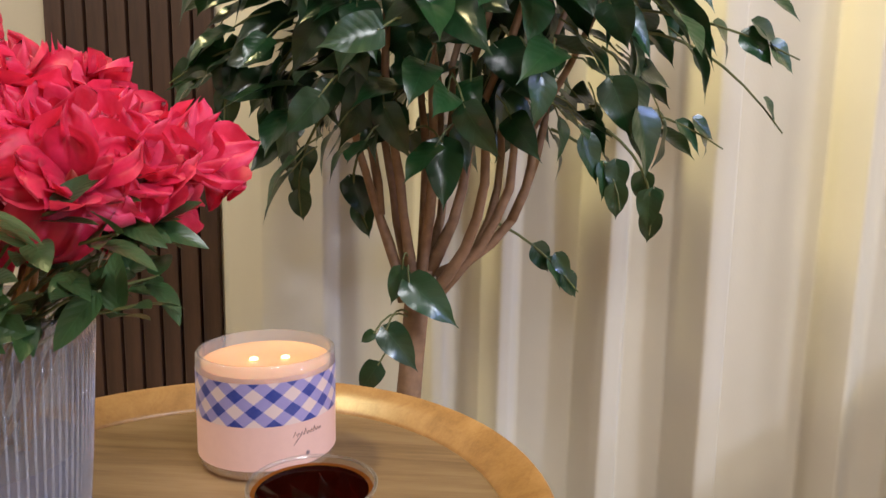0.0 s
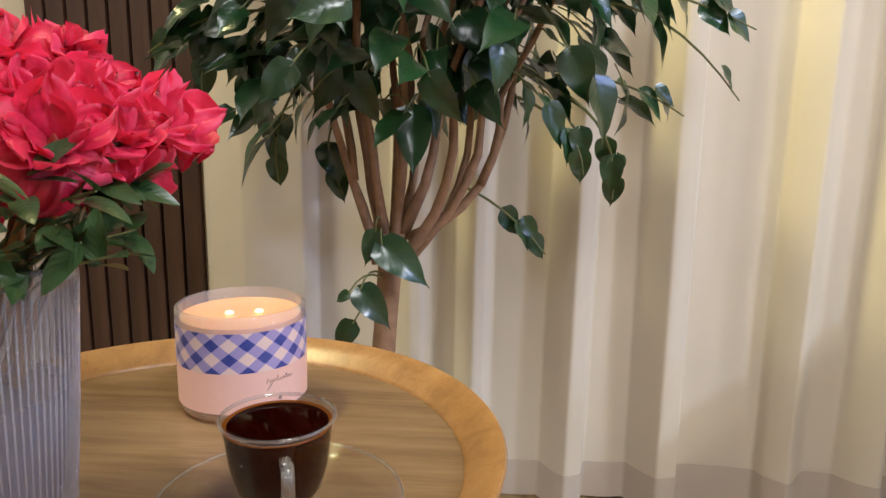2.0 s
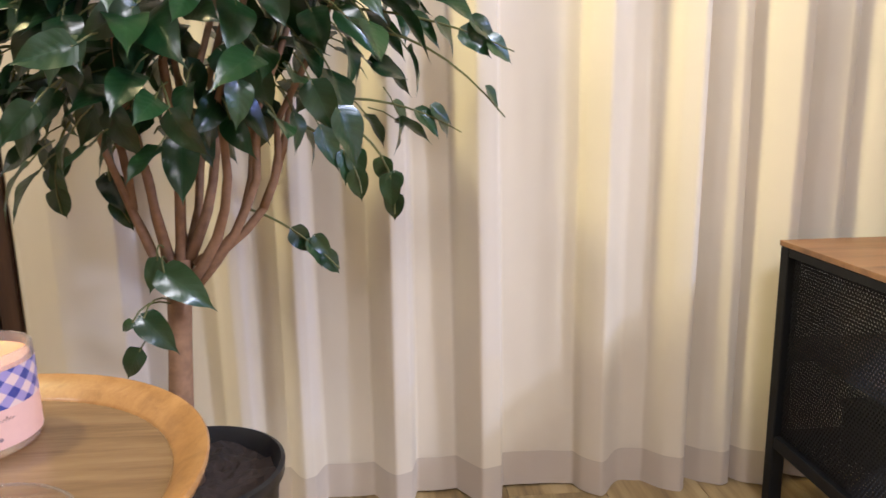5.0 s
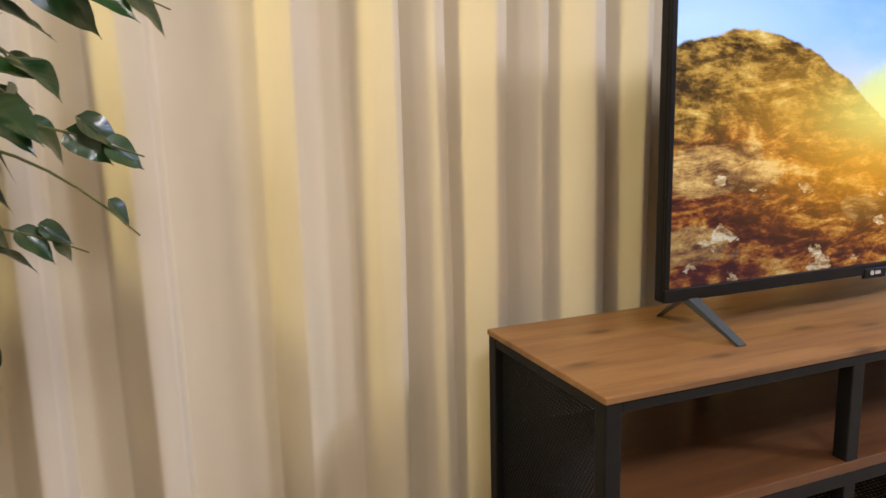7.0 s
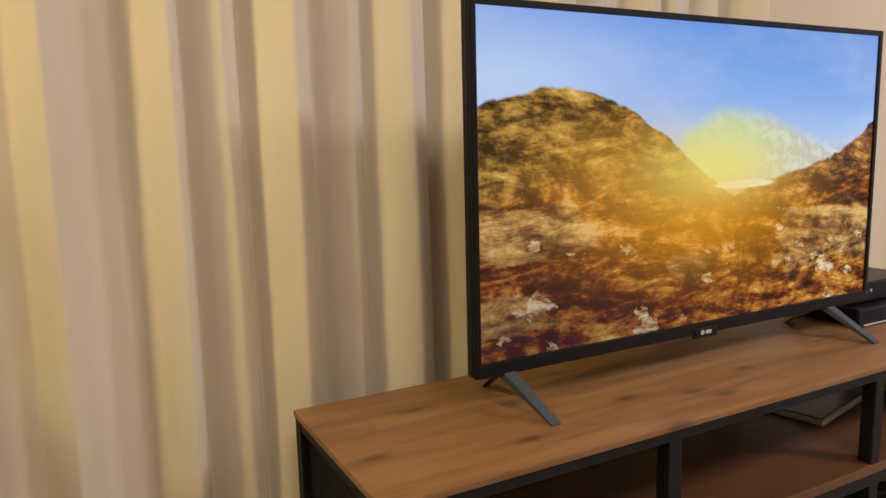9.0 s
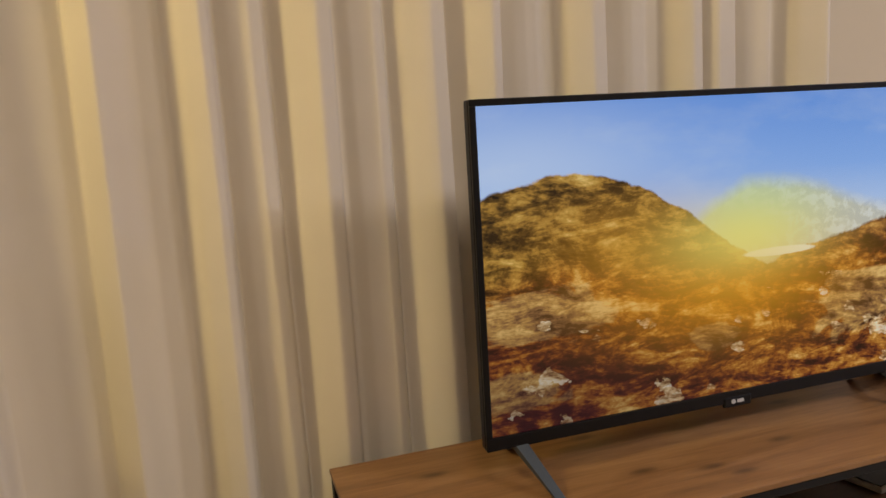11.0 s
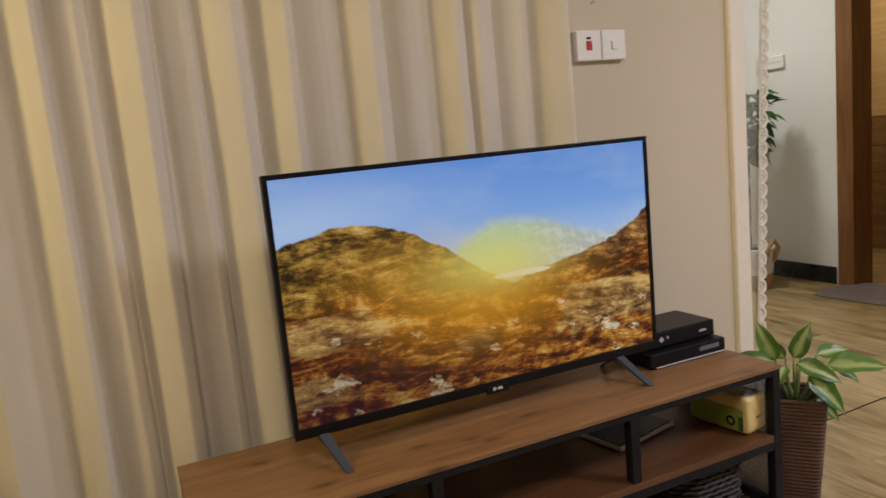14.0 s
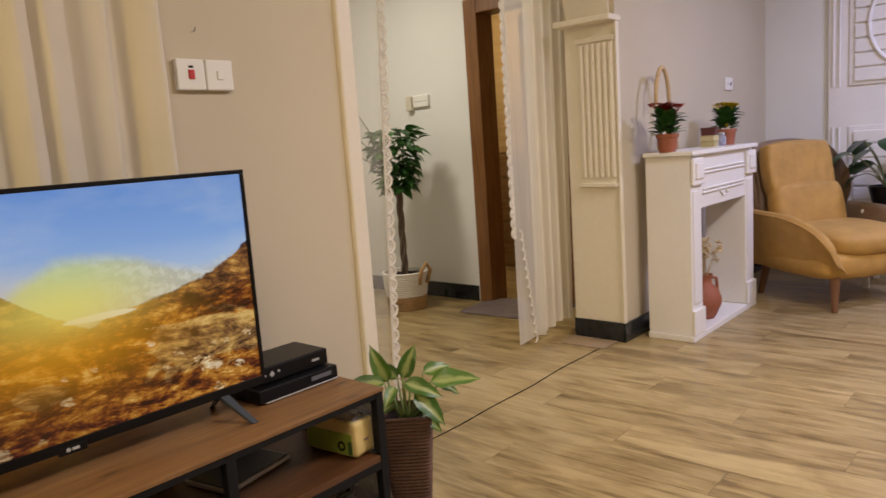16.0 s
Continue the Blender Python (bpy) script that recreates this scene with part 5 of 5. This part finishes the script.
HALL_GREEN = leaf_mat("fresh_green_leaf", (0.012, 0.05, 0.012), (0.05, 0.15, 0.03), 0.3)
HALL_LEAF = leaf_meshes([(0.09, 0.058, 0.3), (0.082, 0.056, 0.15), (0.096, 0.06, 0.5)], HALL_GREEN, fold=0.25, nu=4, nv=6)
for i in range(300):
    a, z = rnd.uniform(0, 6.28), rnd.uniform(0.74, 1.11)
    r = 0.15 * math.sin(math.pi * min(1, max(0.12, (z - 0.62) / 0.82))) * rnd.uniform(0.2, 1)
    p = Vector((r * math.cos(a), r * math.sin(a), z))
    put_leaf(HALL_LEAF, hall_plant, p, (math.cos(a), math.sin(a), rnd.uniform(-0.6, 0.5)), (0, 0, 1), rnd.uniform(-40, 40), rnd.uniform(0.7, 1.1))
b = bmesh.new()
for k in range(3):
    tip = Vector((-0.25 - 0.06 * k, 0.28 + 0.08 * k, 1.42 - 0.18 * k))
    tube(bend((0, 0, 0.8), tip, (0, 0, 0.06), 6), 0.004, 6, b)
    for j in range(5):
        put_leaf(HALL_LEAF, hall_plant, tip.lerp(Vector((0, 0, 0.85)), 0.09 * j), (-0.3 + (0.8 if j % 2 else -0.6), 0.3, 0.1), (0.3, -0.3, 1), 0, 0.85)
tagged(part("fine_twig", b, LEAF_STEM, hall_plant), kind="stuff")

thermo = thing("intercom", pose(5.08, 3.05, 1.41), "white wall box with a small cream sensor beside it", "intercom")
part("cover", slab(-0.024, 0, -0.1, 0.05, 0, 0.085, 0.005), SWITCH, thermo)
part("slot", slab(-0.0255, -0.023, -0.09, 0.04, 0.04, 0.044), GREY, thermo)
part("sensor", slab(-0.04, 0, 0.055, 0.11, -0.02, 0.085, 0.006), plain("cream_plastic", (0.66, 0.6, 0.48), 0.45), thermo)

MAT = plain("grey_brown_pile", (0.16, 0.12, 0.11), 0.95, 300, 0.3, 1.0)


def mat_at(u, v):
    x, y = -0.24 + 0.48 * u, -0.34 + 0.68 * v
    e = max(abs(2 * u - 1), abs(2 * v - 1))
    return (x * (1 - 0.06 * abs(2 * v - 1) ** 4), y * (1 - 0.04 * abs(2 * u - 1) ** 4), 0.012 * (1 - e ** 8) + 0.004 * noise.noise((x * 9, y * 9, 4)) + 0.003)


rug = tagged(part("door_mat", sheet(mat_at, 24, 34), MAT, smooth=180), "grey-brown bath mat rumpled before the door", "mat")
rug.matrix_world = pose(4.98, 2.2, 0.001, 0, 0, 4)
RUG2 = plain("tan_mat", (0.3, 0.21, 0.12), 0.85, 60, 0.15, 0.2)
strip = tagged(part("floor_mat", sheet(lambda u, v: (4.42 + 0.17 * u, 1.25 + 0.26 * v, 0.004 + 0.022 * max(0, (1 - abs(2 * u - 1.0) ** 2)) * v * 0.6), 14, 10), RUG2, smooth=180), "thin tan mat buckled in the opening", "mat")

# ---------------------------------------------------------------- mantelpiece
X0, X1, Y0, Y1 = 4.755, 5.72, 0.905, 1.15
mantel = thing("mantelpiece", pose(0, 0, 0), "white painted decorative mantelpiece against the wall", "fireplace")
part("base_slab", slab(X0 - 0.012, X1 + 0.012, Y0 - 0.012, Y1, 0.0, 0.032, 0.003), MANTEL, mantel)
part("mantel_shelf", slab(X0 - 0.02, X1 + 0.02, Y0 - 0.025, Y1 + 0.005, 0.985, 1.008, 0.004), MANTEL, mantel)
for xa, xb in ((X0, X0 + 0.14), (X1 - 0.14, X1)):
    part("pilaster", slab(xa, xb, Y0, Y1, 0.033, 0.984, 0.003), MANTEL, mantel)
    part("plinth_block", slab(xa - 0.004, xb + 0.004, Y0 - 0.016, Y0 - 0.001, 0.033, 0.17, 0.006), MANTEL, mantel)
    block = part("corner_block", slab(xa - 0.004, xb + 0.004, Y0 - 0.02, Y0 - 0.001, 0.83, 0.97, 0.006), MANTEL, mantel)
    part("block_panel", slab(xa + 0.02, xb - 0.02, Y0 - 0.028, Y0 - 0.0195, 0.86, 0.945, 0.006), MANTEL, block)
    part("pilaster_panel", slab(xa + 0.02, xb - 0.02, Y0 - 0.006, Y0 - 0.0005, 0.2, 0.8, 0.004), MANTEL, mantel)
lint = part("lintel", slab(X0 + 0.141, X1 - 0.141, Y0 + 0.004, Y0 + 0.03, 0.7, 0.984, 0.003), MANTEL, mantel)
for z in (0.775, 0.795, 0.88, 0.9):
    part("moulding", slab(X0 + 0.16, X1 - 0.16, Y0 - 0.006, Y0 + 0.0045, z, z + 0.009, 0.003), MANTEL, lint)
b = bmesh.new()
for i in range(3):
    for s in (1, -1):
        tube([(5.24 + s * (0.02 + 0.03 * i + 0.02 * math.sin(k * 0.6)), Y0 - 0.001, 0.75 + 0.018 * i + 0.012 * math.cos(k * 0.6)) for k in range(8)], 0.004, 6, b)
part("carving", b, MANTEL, lint)
part("side_cheek", slab(X0 + 0.141, X0 + 0.15, Y0 + 0.03, Y1, 0.033, 0.984), MANTEL, mantel)

urn = thing("vase", pose(5.16, 1.0, 0.033), "terracotta jug with dried cream flowers inside the mantelpiece", "vase")
part("jug", lathe([(0, 0), (0.05, 0), (0.06, 0.01), (0.092, 0.08), (0.095, 0.12), (0.075, 0.17), (0.045, 0.2), (0.04, 0.23), (0.05, 0.255), (0.045, 0.255), (0.034, 0.23), (0, 0.2)], 40), TERRACOTTA, urn, smooth=60)
part("handle", tube([(0.05, 0, 0.23), (0.1, 0, 0.22), (0.11, 0, 0.16), (0.085, 0, 0.11)], 0.009, 8), TERRACOTTA, urn, smooth=180).matrix_basis = pose(0, 0, 0, 0, 0, -20)
DRY = plain("dried_flower", (0.55, 0.42, 0.24), 0.9, 60, 0.25, 0.3)
b = bmesh.new()
for i in range(26):
    a, r = rnd.uniform(0, 6.28), rnd.uniform(0.01, 0.1)
    tip = Vector((r * math.cos(a), r * math.sin(a), 0.33 + rnd.uniform(0, 0.13)))
    tube(bend((0, 0, 0.2), tip, (0, 0, 0.02), 4), 0.0015, 5, b)
    for j in range(7):
        q = Vector((rnd.uniform(-1, 1), rnd.uniform(-1, 1), rnd.uniform(-0.4, 1))).normalized()
        tube([tip, tip + q * 0.018, tip + q * 0.03 + Vector((0, 0, -0.006))], [0.002, 0.006, 0.001], 5, b)
tagged(part("dried_bouquet", b, DRY, urn, "dried cream flower heads"), kind="stuff")
k_leaf = leaf_meshes([(0.075, 0.062, 0.25), (0.065, 0.055, 0.12)], HALL_GREEN, fold=0.2, nu=4, nv=6)


def potted_kalanchoe(x, y, petal, word):
    t = thing("potted_flower", pose(x, y, 1.008), f"{word} kalanchoe in a small brown pot on the mantelpiece", "plant", "flower pots on the mantelpiece")
    part("pot", lathe([(0, 0), (0.042, 0), (0.053, 0.075), (0.058, 0.077), (0.059, 0.095), (0.054, 0.095), (0.05, 0.08), (0, 0.078)], 32), TERRACOTTA, t, smooth=50)
    for i in range(80):
        a, z = rnd.uniform(0, 6.28), rnd.uniform(0.09, 0.2)
        put_leaf(k_leaf, t, (0.03 * math.cos(a), 0.03 * math.sin(a), z), (math.cos(a), math.sin(a), rnd.uniform(0.1, 1.3)), (0, 0, 1), 0, rnd.uniform(0.8, 1.15))
    mat = plain(f"{word.replace(' ', '_')}_petal", petal, 0.6, 80, 0.2)
    for i in range(18):
        a, r = rnd.uniform(0, 6.28), rnd.uniform(0, 0.075)
        c = Vector((r * math.cos(a), r * math.sin(a), 0.232 + rnd.uniform(-0.012, 0.015)))
        b = bmesh.new()
        for j in range(9):
            q = c + Vector((rnd.uniform(-1, 1), rnd.uniform(-1, 1), rnd.uniform(-0.4, 0.5))) * 0.018
            for e in range(4):
                w = Vector((math.cos(e * 1.57), math.sin(e * 1.57), 0.25)) * 0.02
                side = Vector((-w.y, w.x, 0)) * 0.45
                b.faces.new([b.verts.new(v) for v in (q, q + w * 0.6 + side, q + w, q + w * 0.6 - side)])
        tube([(0, 0, 0.1), c], 0.0018, 5, b)
        part("flower_head", b, mat, t)


potted_kalanchoe(4.77, 1.03, (0.5, 0.025, 0.02), "red-flowering")
potted_kalanchoe(5.6, 1.02, (0.85, 0.66, 0.03), "yellow-flowering")
hoop = tagged(part("wicker_hoop", tube([(4.95 + 0.085 * math.cos(a), 1.13, 1.26 + 0.2 * math.sin(a)) for a in [math.pi * i / 20 for i in range(-6, 21)]], 0.012, 8), plain("pale_cane", (0.55, 0.4, 0.22), 0.8, 90, 0.3, 0.5), smooth=180), "pale cane hoop of a basket leaning on the wall", "basket")
part("basket_bottom", slab(4.89, 5.07, 1.09, 1.15, 1.0085, 1.07, 0.02), STRAW, hoop)
for i, (c, h, w, nm) in enumerate((((0.5, 0.42, 0.2), 0.035, 0.1, "pale yellow"), ((0.6, 0.5, 0.26), 0.03, 0.095, "cream"), ((0.1, 0.022, 0.015), 0.045, 0.09, "dark red"))):
    z = 1.0085 + (0, 0.0355, 0.066)[i]
    t = thing("gift_box", pose(5.38, 1.04, z, 0, 0, (4, -3, 6)[i]) @ Matrix.Diagonal((0.8, 1, 1, 1)), f"small {nm} box in a stack on the mantelpiece", "box", "stacked small boxes")
    part("body", slab(-w / 2, w / 2, -0.04, 0.04, 0, h * 0.72, 0.002), plain(f"box_card_{i}", c, 0.6), t)
    part("lid", slab(-w / 2 - 0.002, w / 2 + 0.002, -0.042, 0.042, h * 0.72, h, 0.002), plain(f"box_lid_{i}", tuple(v * 0.85 for v in c), 0.6), t)
jar = thing("glass_jar", pose(5.455, 1.0, 1.0085), "small clear glass jar beside the boxes", "jar")
part("jar_body", lathe([(0, 0), (0.024, 0), (0.028, 0.01), (0.028, 0.05), (0.018, 0.06), (0.018, 0.068), (0.016, 0.068), (0.026, 0.05), (0.026, 0.01), (0, 0.004)], 28), clear_glass("jar_glass", (0.8, 0.85, 1.0), 0.2), jar, smooth=60)
part("stopper", lathe([(0, 0.068), (0.02, 0.068), (0.021, 0.078), (0, 0.08)], 20), GREY, jar, smooth=50)

socket = thing("wall_switch", pose(6.13, 1.22, 1.36), "white wall socket plate with a dark control", "switch")
sp = part("plate", slab(0, 0.13, -0.012, 0, 0, 0.085, 0.004), SWITCH, socket)
part("knob", slab(0.08, 0.1, -0.016, -0.011, 0.03, 0.055, 0.002), INK, sp)
part("knob", slab(0.03, 0.04, -0.014, -0.011, 0.035, 0.05, 0.002), GREY, sp)

# ---------------------------------------------------------------- armchair
def velvet(name, colour):
    k = Nodes(name)
    n, m = k.noise(k.coords(), 9, 4), k.noise(k.coords(), 240, 2)
    k.bump(m, 0.2, 0.001)
    return k.done(k.ramp(n, (0.3, tuple(c * 0.75 for c in colour)), (0.7, colour)), 0.7, Sheen_Weight=0.12, Sheen_Roughness=0.4)


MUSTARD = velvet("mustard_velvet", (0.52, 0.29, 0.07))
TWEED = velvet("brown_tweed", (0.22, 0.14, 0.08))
chair = thing("armchair", pose(6.105, 0.525, 0, 0, 0, -35.5), "mustard velvet wing armchair with tapered wooden legs", "armchair")
# The chair faces local -y.


def cushion(sx, sy, sz, puff=0.12, n=10, tuft=0.0):
    b = bmesh.new()
    bmesh.ops.create_cube(b, size=2)
    bmesh.ops.subdivide_edges(b, edges=b.edges[:], cuts=n, use_grid_fill=True)
    for v in b.verts:
        p = v.co.copy()
        q = Vector(p)
        for i in range(3):
            o = [p[j] for j in range(3) if j != i]
            q[i] = p[i] * (1 - puff * (o[0] ** 4 + o[1] ** 4) * 0.5 + puff * 0.35 * (1 - o[0] ** 2) * (1 - o[1] ** 2))
        if tuft and p.y < -0.9:
            q.y += tuft * abs(math.sin(p.x * 9)) * max(0, min(1, 1.2 - abs(p.z)))
        v.co = Vector((q.x * sx / 2, q.y * sy / 2, q.z * sz / 2))
    return b


part("seat_cushion", cushion(0.56, 0.6, 0.15, 0.2), MUSTARD, chair, smooth=180).matrix_basis = pose(0, -0.06, 0.4, 3)
shell = part("seat_shell", cushion(0.72, 0.66, 0.17, 0.14), MUSTARD, chair, smooth=180)
shell.matrix_basis = pose(0, -0.01, 0.27)
part("back_cushion", cushion(0.5, 0.14, 0.33, 0.16), MUSTARD, chair, smooth=180).matrix_basis = pose(-0.05, 0.2, 0.56, -14)
part("head_cushion", cushion(0.48, 0.13, 0.36, 0.14, 26, 0.16), MUSTARD, chair, "channel-stitched head cushion", smooth=180).matrix_basis = pose(-0.06, 0.28, 0.81, -12)
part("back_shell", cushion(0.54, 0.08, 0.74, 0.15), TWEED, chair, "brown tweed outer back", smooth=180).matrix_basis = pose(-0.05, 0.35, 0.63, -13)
for s in (-1, 1):
    def arm_at(u, v, s=s, grow=0.0):
        """Padded arm that runs forward from the back and rounds down to the seat: up outside, over, down inside."""
        y = 0.4 - 0.78 * u
        top = 0.29 + 0.235 * max(0.0, 1 - (max(0.0, u - 0.4) / 0.6) ** 2.6) ** 0.6 + 0.02 * (1 - u)
        low = 0.2 + 0.04 * u
        th = (0.032 + grow) * math.sqrt(max(0.02, 1 - (max(0.0, u - 0.9) / 0.1) ** 2))
        h, off, up = (v / 0.4, th, 0.0) if v < 0.4 else (1.0, th * math.cos((v - 0.4) * 5 * math.pi), th * math.sin((v - 0.4) * 5 * math.pi)) if v < 0.6 else ((1 - v) / 0.4, -th, 0.0)
        x = (0.0 if s < 0 else -0.06) + s * (0.31 + 0.06 * h + 0.02 * math.sin(math.pi * u) - 0.06 * max(0, u - 0.7) * 2 + off)
        return (x, y, low + (top - low) * h + up)
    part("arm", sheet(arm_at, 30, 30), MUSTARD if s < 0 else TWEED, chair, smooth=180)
    part("arm_piping", tube([arm_at(i / 30, 0.42, s, 0.001) for i in range(30)], 0.006, 8), MUSTARD, chair, smooth=180)

    def wing_at(u, v, s=s):
        z = 0.54 + 0.42 * v
        return (-0.05 + s * (0.225 + 0.05 * u + (0.035 + 0.03 * u if s > 0 else 0)), 0.36 + 0.1 * v - ((0.2 if s > 0 else 0.09) * math.sin(math.pi * (0.15 + 0.8 * v)) ** 0.8) * u, z)
    b = sheet(wing_at, 8, 12)
    bmesh.ops.solidify(b, geom=b.faces[:], thickness=0.05)
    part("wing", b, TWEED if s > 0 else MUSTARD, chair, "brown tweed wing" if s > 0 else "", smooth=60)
LEGWOOD = wood("dark_leg_wood", (0.09, 0.035, 0.015), (0.16, 0.07, 0.03), (0.22, 0.1, 0.045), "z", 0.4)
for x, y in ((-0.27, -0.29), (0.27, -0.29), (-0.27, 0.3), (0.27, 0.3)):
    part("leg", tube([(x, y, 0.22), (x * 1.1, y * 1.1, 0.0)], [0.03, 0.017], 14), LEGWOOD, chair, smooth=40)

# Side table with a large-leaved plant behind the chair.
stand = thing("side_table", pose(6.6, 0.25, 0), "small white side table behind the armchair", "side table")
part("tabletop", slab(-0.2, 0.2, -0.2, 0.2, 0.5, 0.525, 0.004), MANTEL, stand)
for x in (-0.17, 0.17):
    for y in (-0.17, 0.17):
        part("leg", slab(x - 0.018, x + 0.018, y - 0.018, y + 0.018, 0, 0.5, 0.003), MANTEL, stand)
mon = thing("potted_plant", pose(6.55, 0.33, 0.526), "broad-leaved green plant in a black pot on the side table", "plant")
part("pot", lathe([(0, 0), (0.08, 0), (0.11, 0.14), (0.104, 0.142), (0.095, 0.12), (0, 0.115)], 36), BLACK_PLASTIC, mon, smooth=50)
MON = leaf_meshes([(0.2, 0.15, 0.3), (0.17, 0.14, 0.45)], GREEN, fold=0.15, heart=1.0)
b = bmesh.new()
for i in range(17):
    a, r, z = 2 * math.pi * i / 17 * 3.3, 0.1 + 0.012 * i, 0.2 + 0.018 * ((i * 5) % 17)
    tip = Vector((r * math.cos(a), r * math.sin(a), z))
    tube(bend((0, 0, 0.11), tip, (0, 0, 0.05), 5), 0.004, 6, b)
    put_leaf(MON, mon, tip, (math.cos(a), math.sin(a), -0.35), (0, 0, 1), rnd.uniform(-25, 25), rnd.uniform(0.7, 1.0))
part("stalks", b, LEAF_STEM, mon)

# Panelled white door set and mouldings on the east wall.
pan = thing("door_2", pose(6.999, 0, 0), "white panelled door with louvred sections", "door", kind="structure")
part("door_leaf", slab(-0.03, 0, -0.75, 0.78, 0.0, 2.1, 0.004), MANTEL, pan)
for z0, z1 in ((1.34, 2.02), (0.5, 1.06)):
    part("panel_frame", slab(-0.042, -0.03, -0.7, 0.645, z0, z1, 0.005), MANTEL, pan)
for z0, z1 in ((1.36, 2.0), (0.53, 1.04)):
    n = int((z1 - z0) / 0.1)
    for i in range(n):
        lv = part("louvre", slab(-0.058, -0.042, -0.66, 0.61, z0 + 0.1 * i + 0.006, z0 + 0.1 * i + 0.094, 0.006), MANTEL, pan)
ring = part("ring_moulding", tube([(-0.062, 0.28 + 0.24 * math.cos(2 * math.pi * i / 40), 1.75 + 0.3 * math.sin(2 * math.pi * i / 40)) for i in range(41)], 0.014, 8, caps=False), MANTEL, pan, smooth=180)
for y in (0.70, 0.74):
    part("moulding", slab(-0.045, -0.03, y, y + 0.012, 1.34, 2.08, 0.004), MANTEL, pan)
    part("moulding", slab(-0.045, -0.03, y, y + 0.012, 0.4, 1.06, 0.004), MANTEL, pan)

# ---------------------------------------------------------------- bathroom tiles
tile_low = part("tile", slab(6.286, 6.2995, -0.295, 0.295, 0.002, 0.196, 0.003), TILE_LOW, bath)
tile_low.matrix_basis = pose(0, 1.85, 0)
for i in range(5):
    for j in range(5):
        if i or j:
            again(tile_low, "tile", bath, pose(0, 1.85 + 0.6 * i + 0.3 * (j % 2), 0.2 * j))
part("border_tile", slab(6.28, 6.2995, 1.53, 4.49, 1.02, 1.09, 0.006), TILE_UP, bath, "raised beige border tile")

# ---------------------------------------------------------------- far rooms enlarged about the camera
# The opening, the hall and all beyond grow by 1.04 about the camera's place at 15.5 s: they reach the lowered floor and
# look the same from there.
CAMERA_EYE = Vector((1.134, -0.538, 1.125))
GROW = Matrix.Translation(CAMERA_EYE) @ Matrix.Scale(1.04, 4) @ Matrix.Translation(-CAMERA_EYE)


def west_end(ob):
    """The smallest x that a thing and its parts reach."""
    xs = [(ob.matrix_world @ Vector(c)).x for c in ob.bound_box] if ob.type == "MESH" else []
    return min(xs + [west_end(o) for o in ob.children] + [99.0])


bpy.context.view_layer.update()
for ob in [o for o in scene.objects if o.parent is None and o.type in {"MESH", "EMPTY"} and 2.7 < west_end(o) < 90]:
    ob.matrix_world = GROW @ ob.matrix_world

# ---------------------------------------------------------------- floor planks, along y
k = Nodes("wood_look_plank")
rndm = k.add("ShaderNodeObjectInfo").outputs["Random"]
isl = k.add("ShaderNodeNewGeometry").outputs["Random Per Island"]
pick = k.math("FRACT", k.math("ADD", rndm, isl))
shift = k.add("ShaderNodeCombineXYZ", X=k.math("MULTIPLY", pick, 37.0), Y=k.math("MULTIPLY", pick, 91.0), Z=0.0)
base = k.add("ShaderNodeVectorMath", i0=k.add("ShaderNodeNewGeometry").outputs["Position"], i1=shift.outputs[0]).outputs[0]
gx = k.add("ShaderNodeMapping", Vector=base, Scale=(9.0, 1.1, 1.0)).outputs[0]
streak = k.noise(gx, 1.6, 7, 0.62, 0.8)
gfine = k.noise(k.add("ShaderNodeMapping", Vector=base, Scale=(60.0, 4.0, 1.0)).outputs[0], 1.5, 4)
swirl = k.noise(k.add("ShaderNodeMapping", Vector=base, Scale=(4.0, 1.5, 1.0)).outputs[0], 1.3, 3, 0.5, 1.8)
val = k.math("MULTIPLY_ADD", gfine, 0.22, k.math("MULTIPLY_ADD", swirl, 0.3, k.math("MULTIPLY", streak, 0.55)))
pcol = k.ramp(val, (0.4, (0.1, 0.06, 0.022)), (0.47, (0.225, 0.15, 0.06)), (0.54, (0.36, 0.26, 0.115)), (0.63, (0.49, 0.37, 0.185)))
pcol = k.mix(0.28, pcol, k.ramp(pick, (0.0, (0.17, 0.115, 0.048)), (1.0, (0.42, 0.31, 0.15))))
k.bump(gfine, 0.12, 0.001)
PLANK = k.done(pcol, k.math("MULTIPLY_ADD", streak, 0.25, 0.22))
pw, pl = 0.2, 1.2
plank = part("plank", slab(-pw / 2 + 0.0006, pw / 2 - 0.0006, -pl / 2 + 0.0006, pl / 2 - 0.0006, -0.0035, 0.0, 0.0008), PLANK, floor)
far_bits = bmesh.new()
started = False
SOUTH, NORTH = -3.6, 4.75
for i in range(50):
    x = -2.4 + pw * i
    off = (i * 0.37) % 1 * pl
    for j in range(11):
        y = SOUTH - pl + off + pl * j
        y0, y1 = max(y - pl / 2, SOUTH), min(y + pl / 2, NORTH)
        if y1 - y0 < 0.02:
            continue
        if x > 0.4 and y > -0.6 and y1 - y0 > pl - 0.001:
            if not started:
                plank.matrix_basis = pose(x, y, 0)
                started = True
            else:
                again(plank, "plank", floor, pose(x, y, 0))
        else:
            far_bits.faces.new([far_bits.verts.new((x + sx * (pw / 2 - 0.0006), (y0 if sy < 0 else y1) - sy * 0.0006, 0)) for sx, sy in ((-1, -1), (1, -1), (1, 1), (-1, 1))])
tagged(part("far_planks", far_bits, PLANK, floor), kind="stuff")
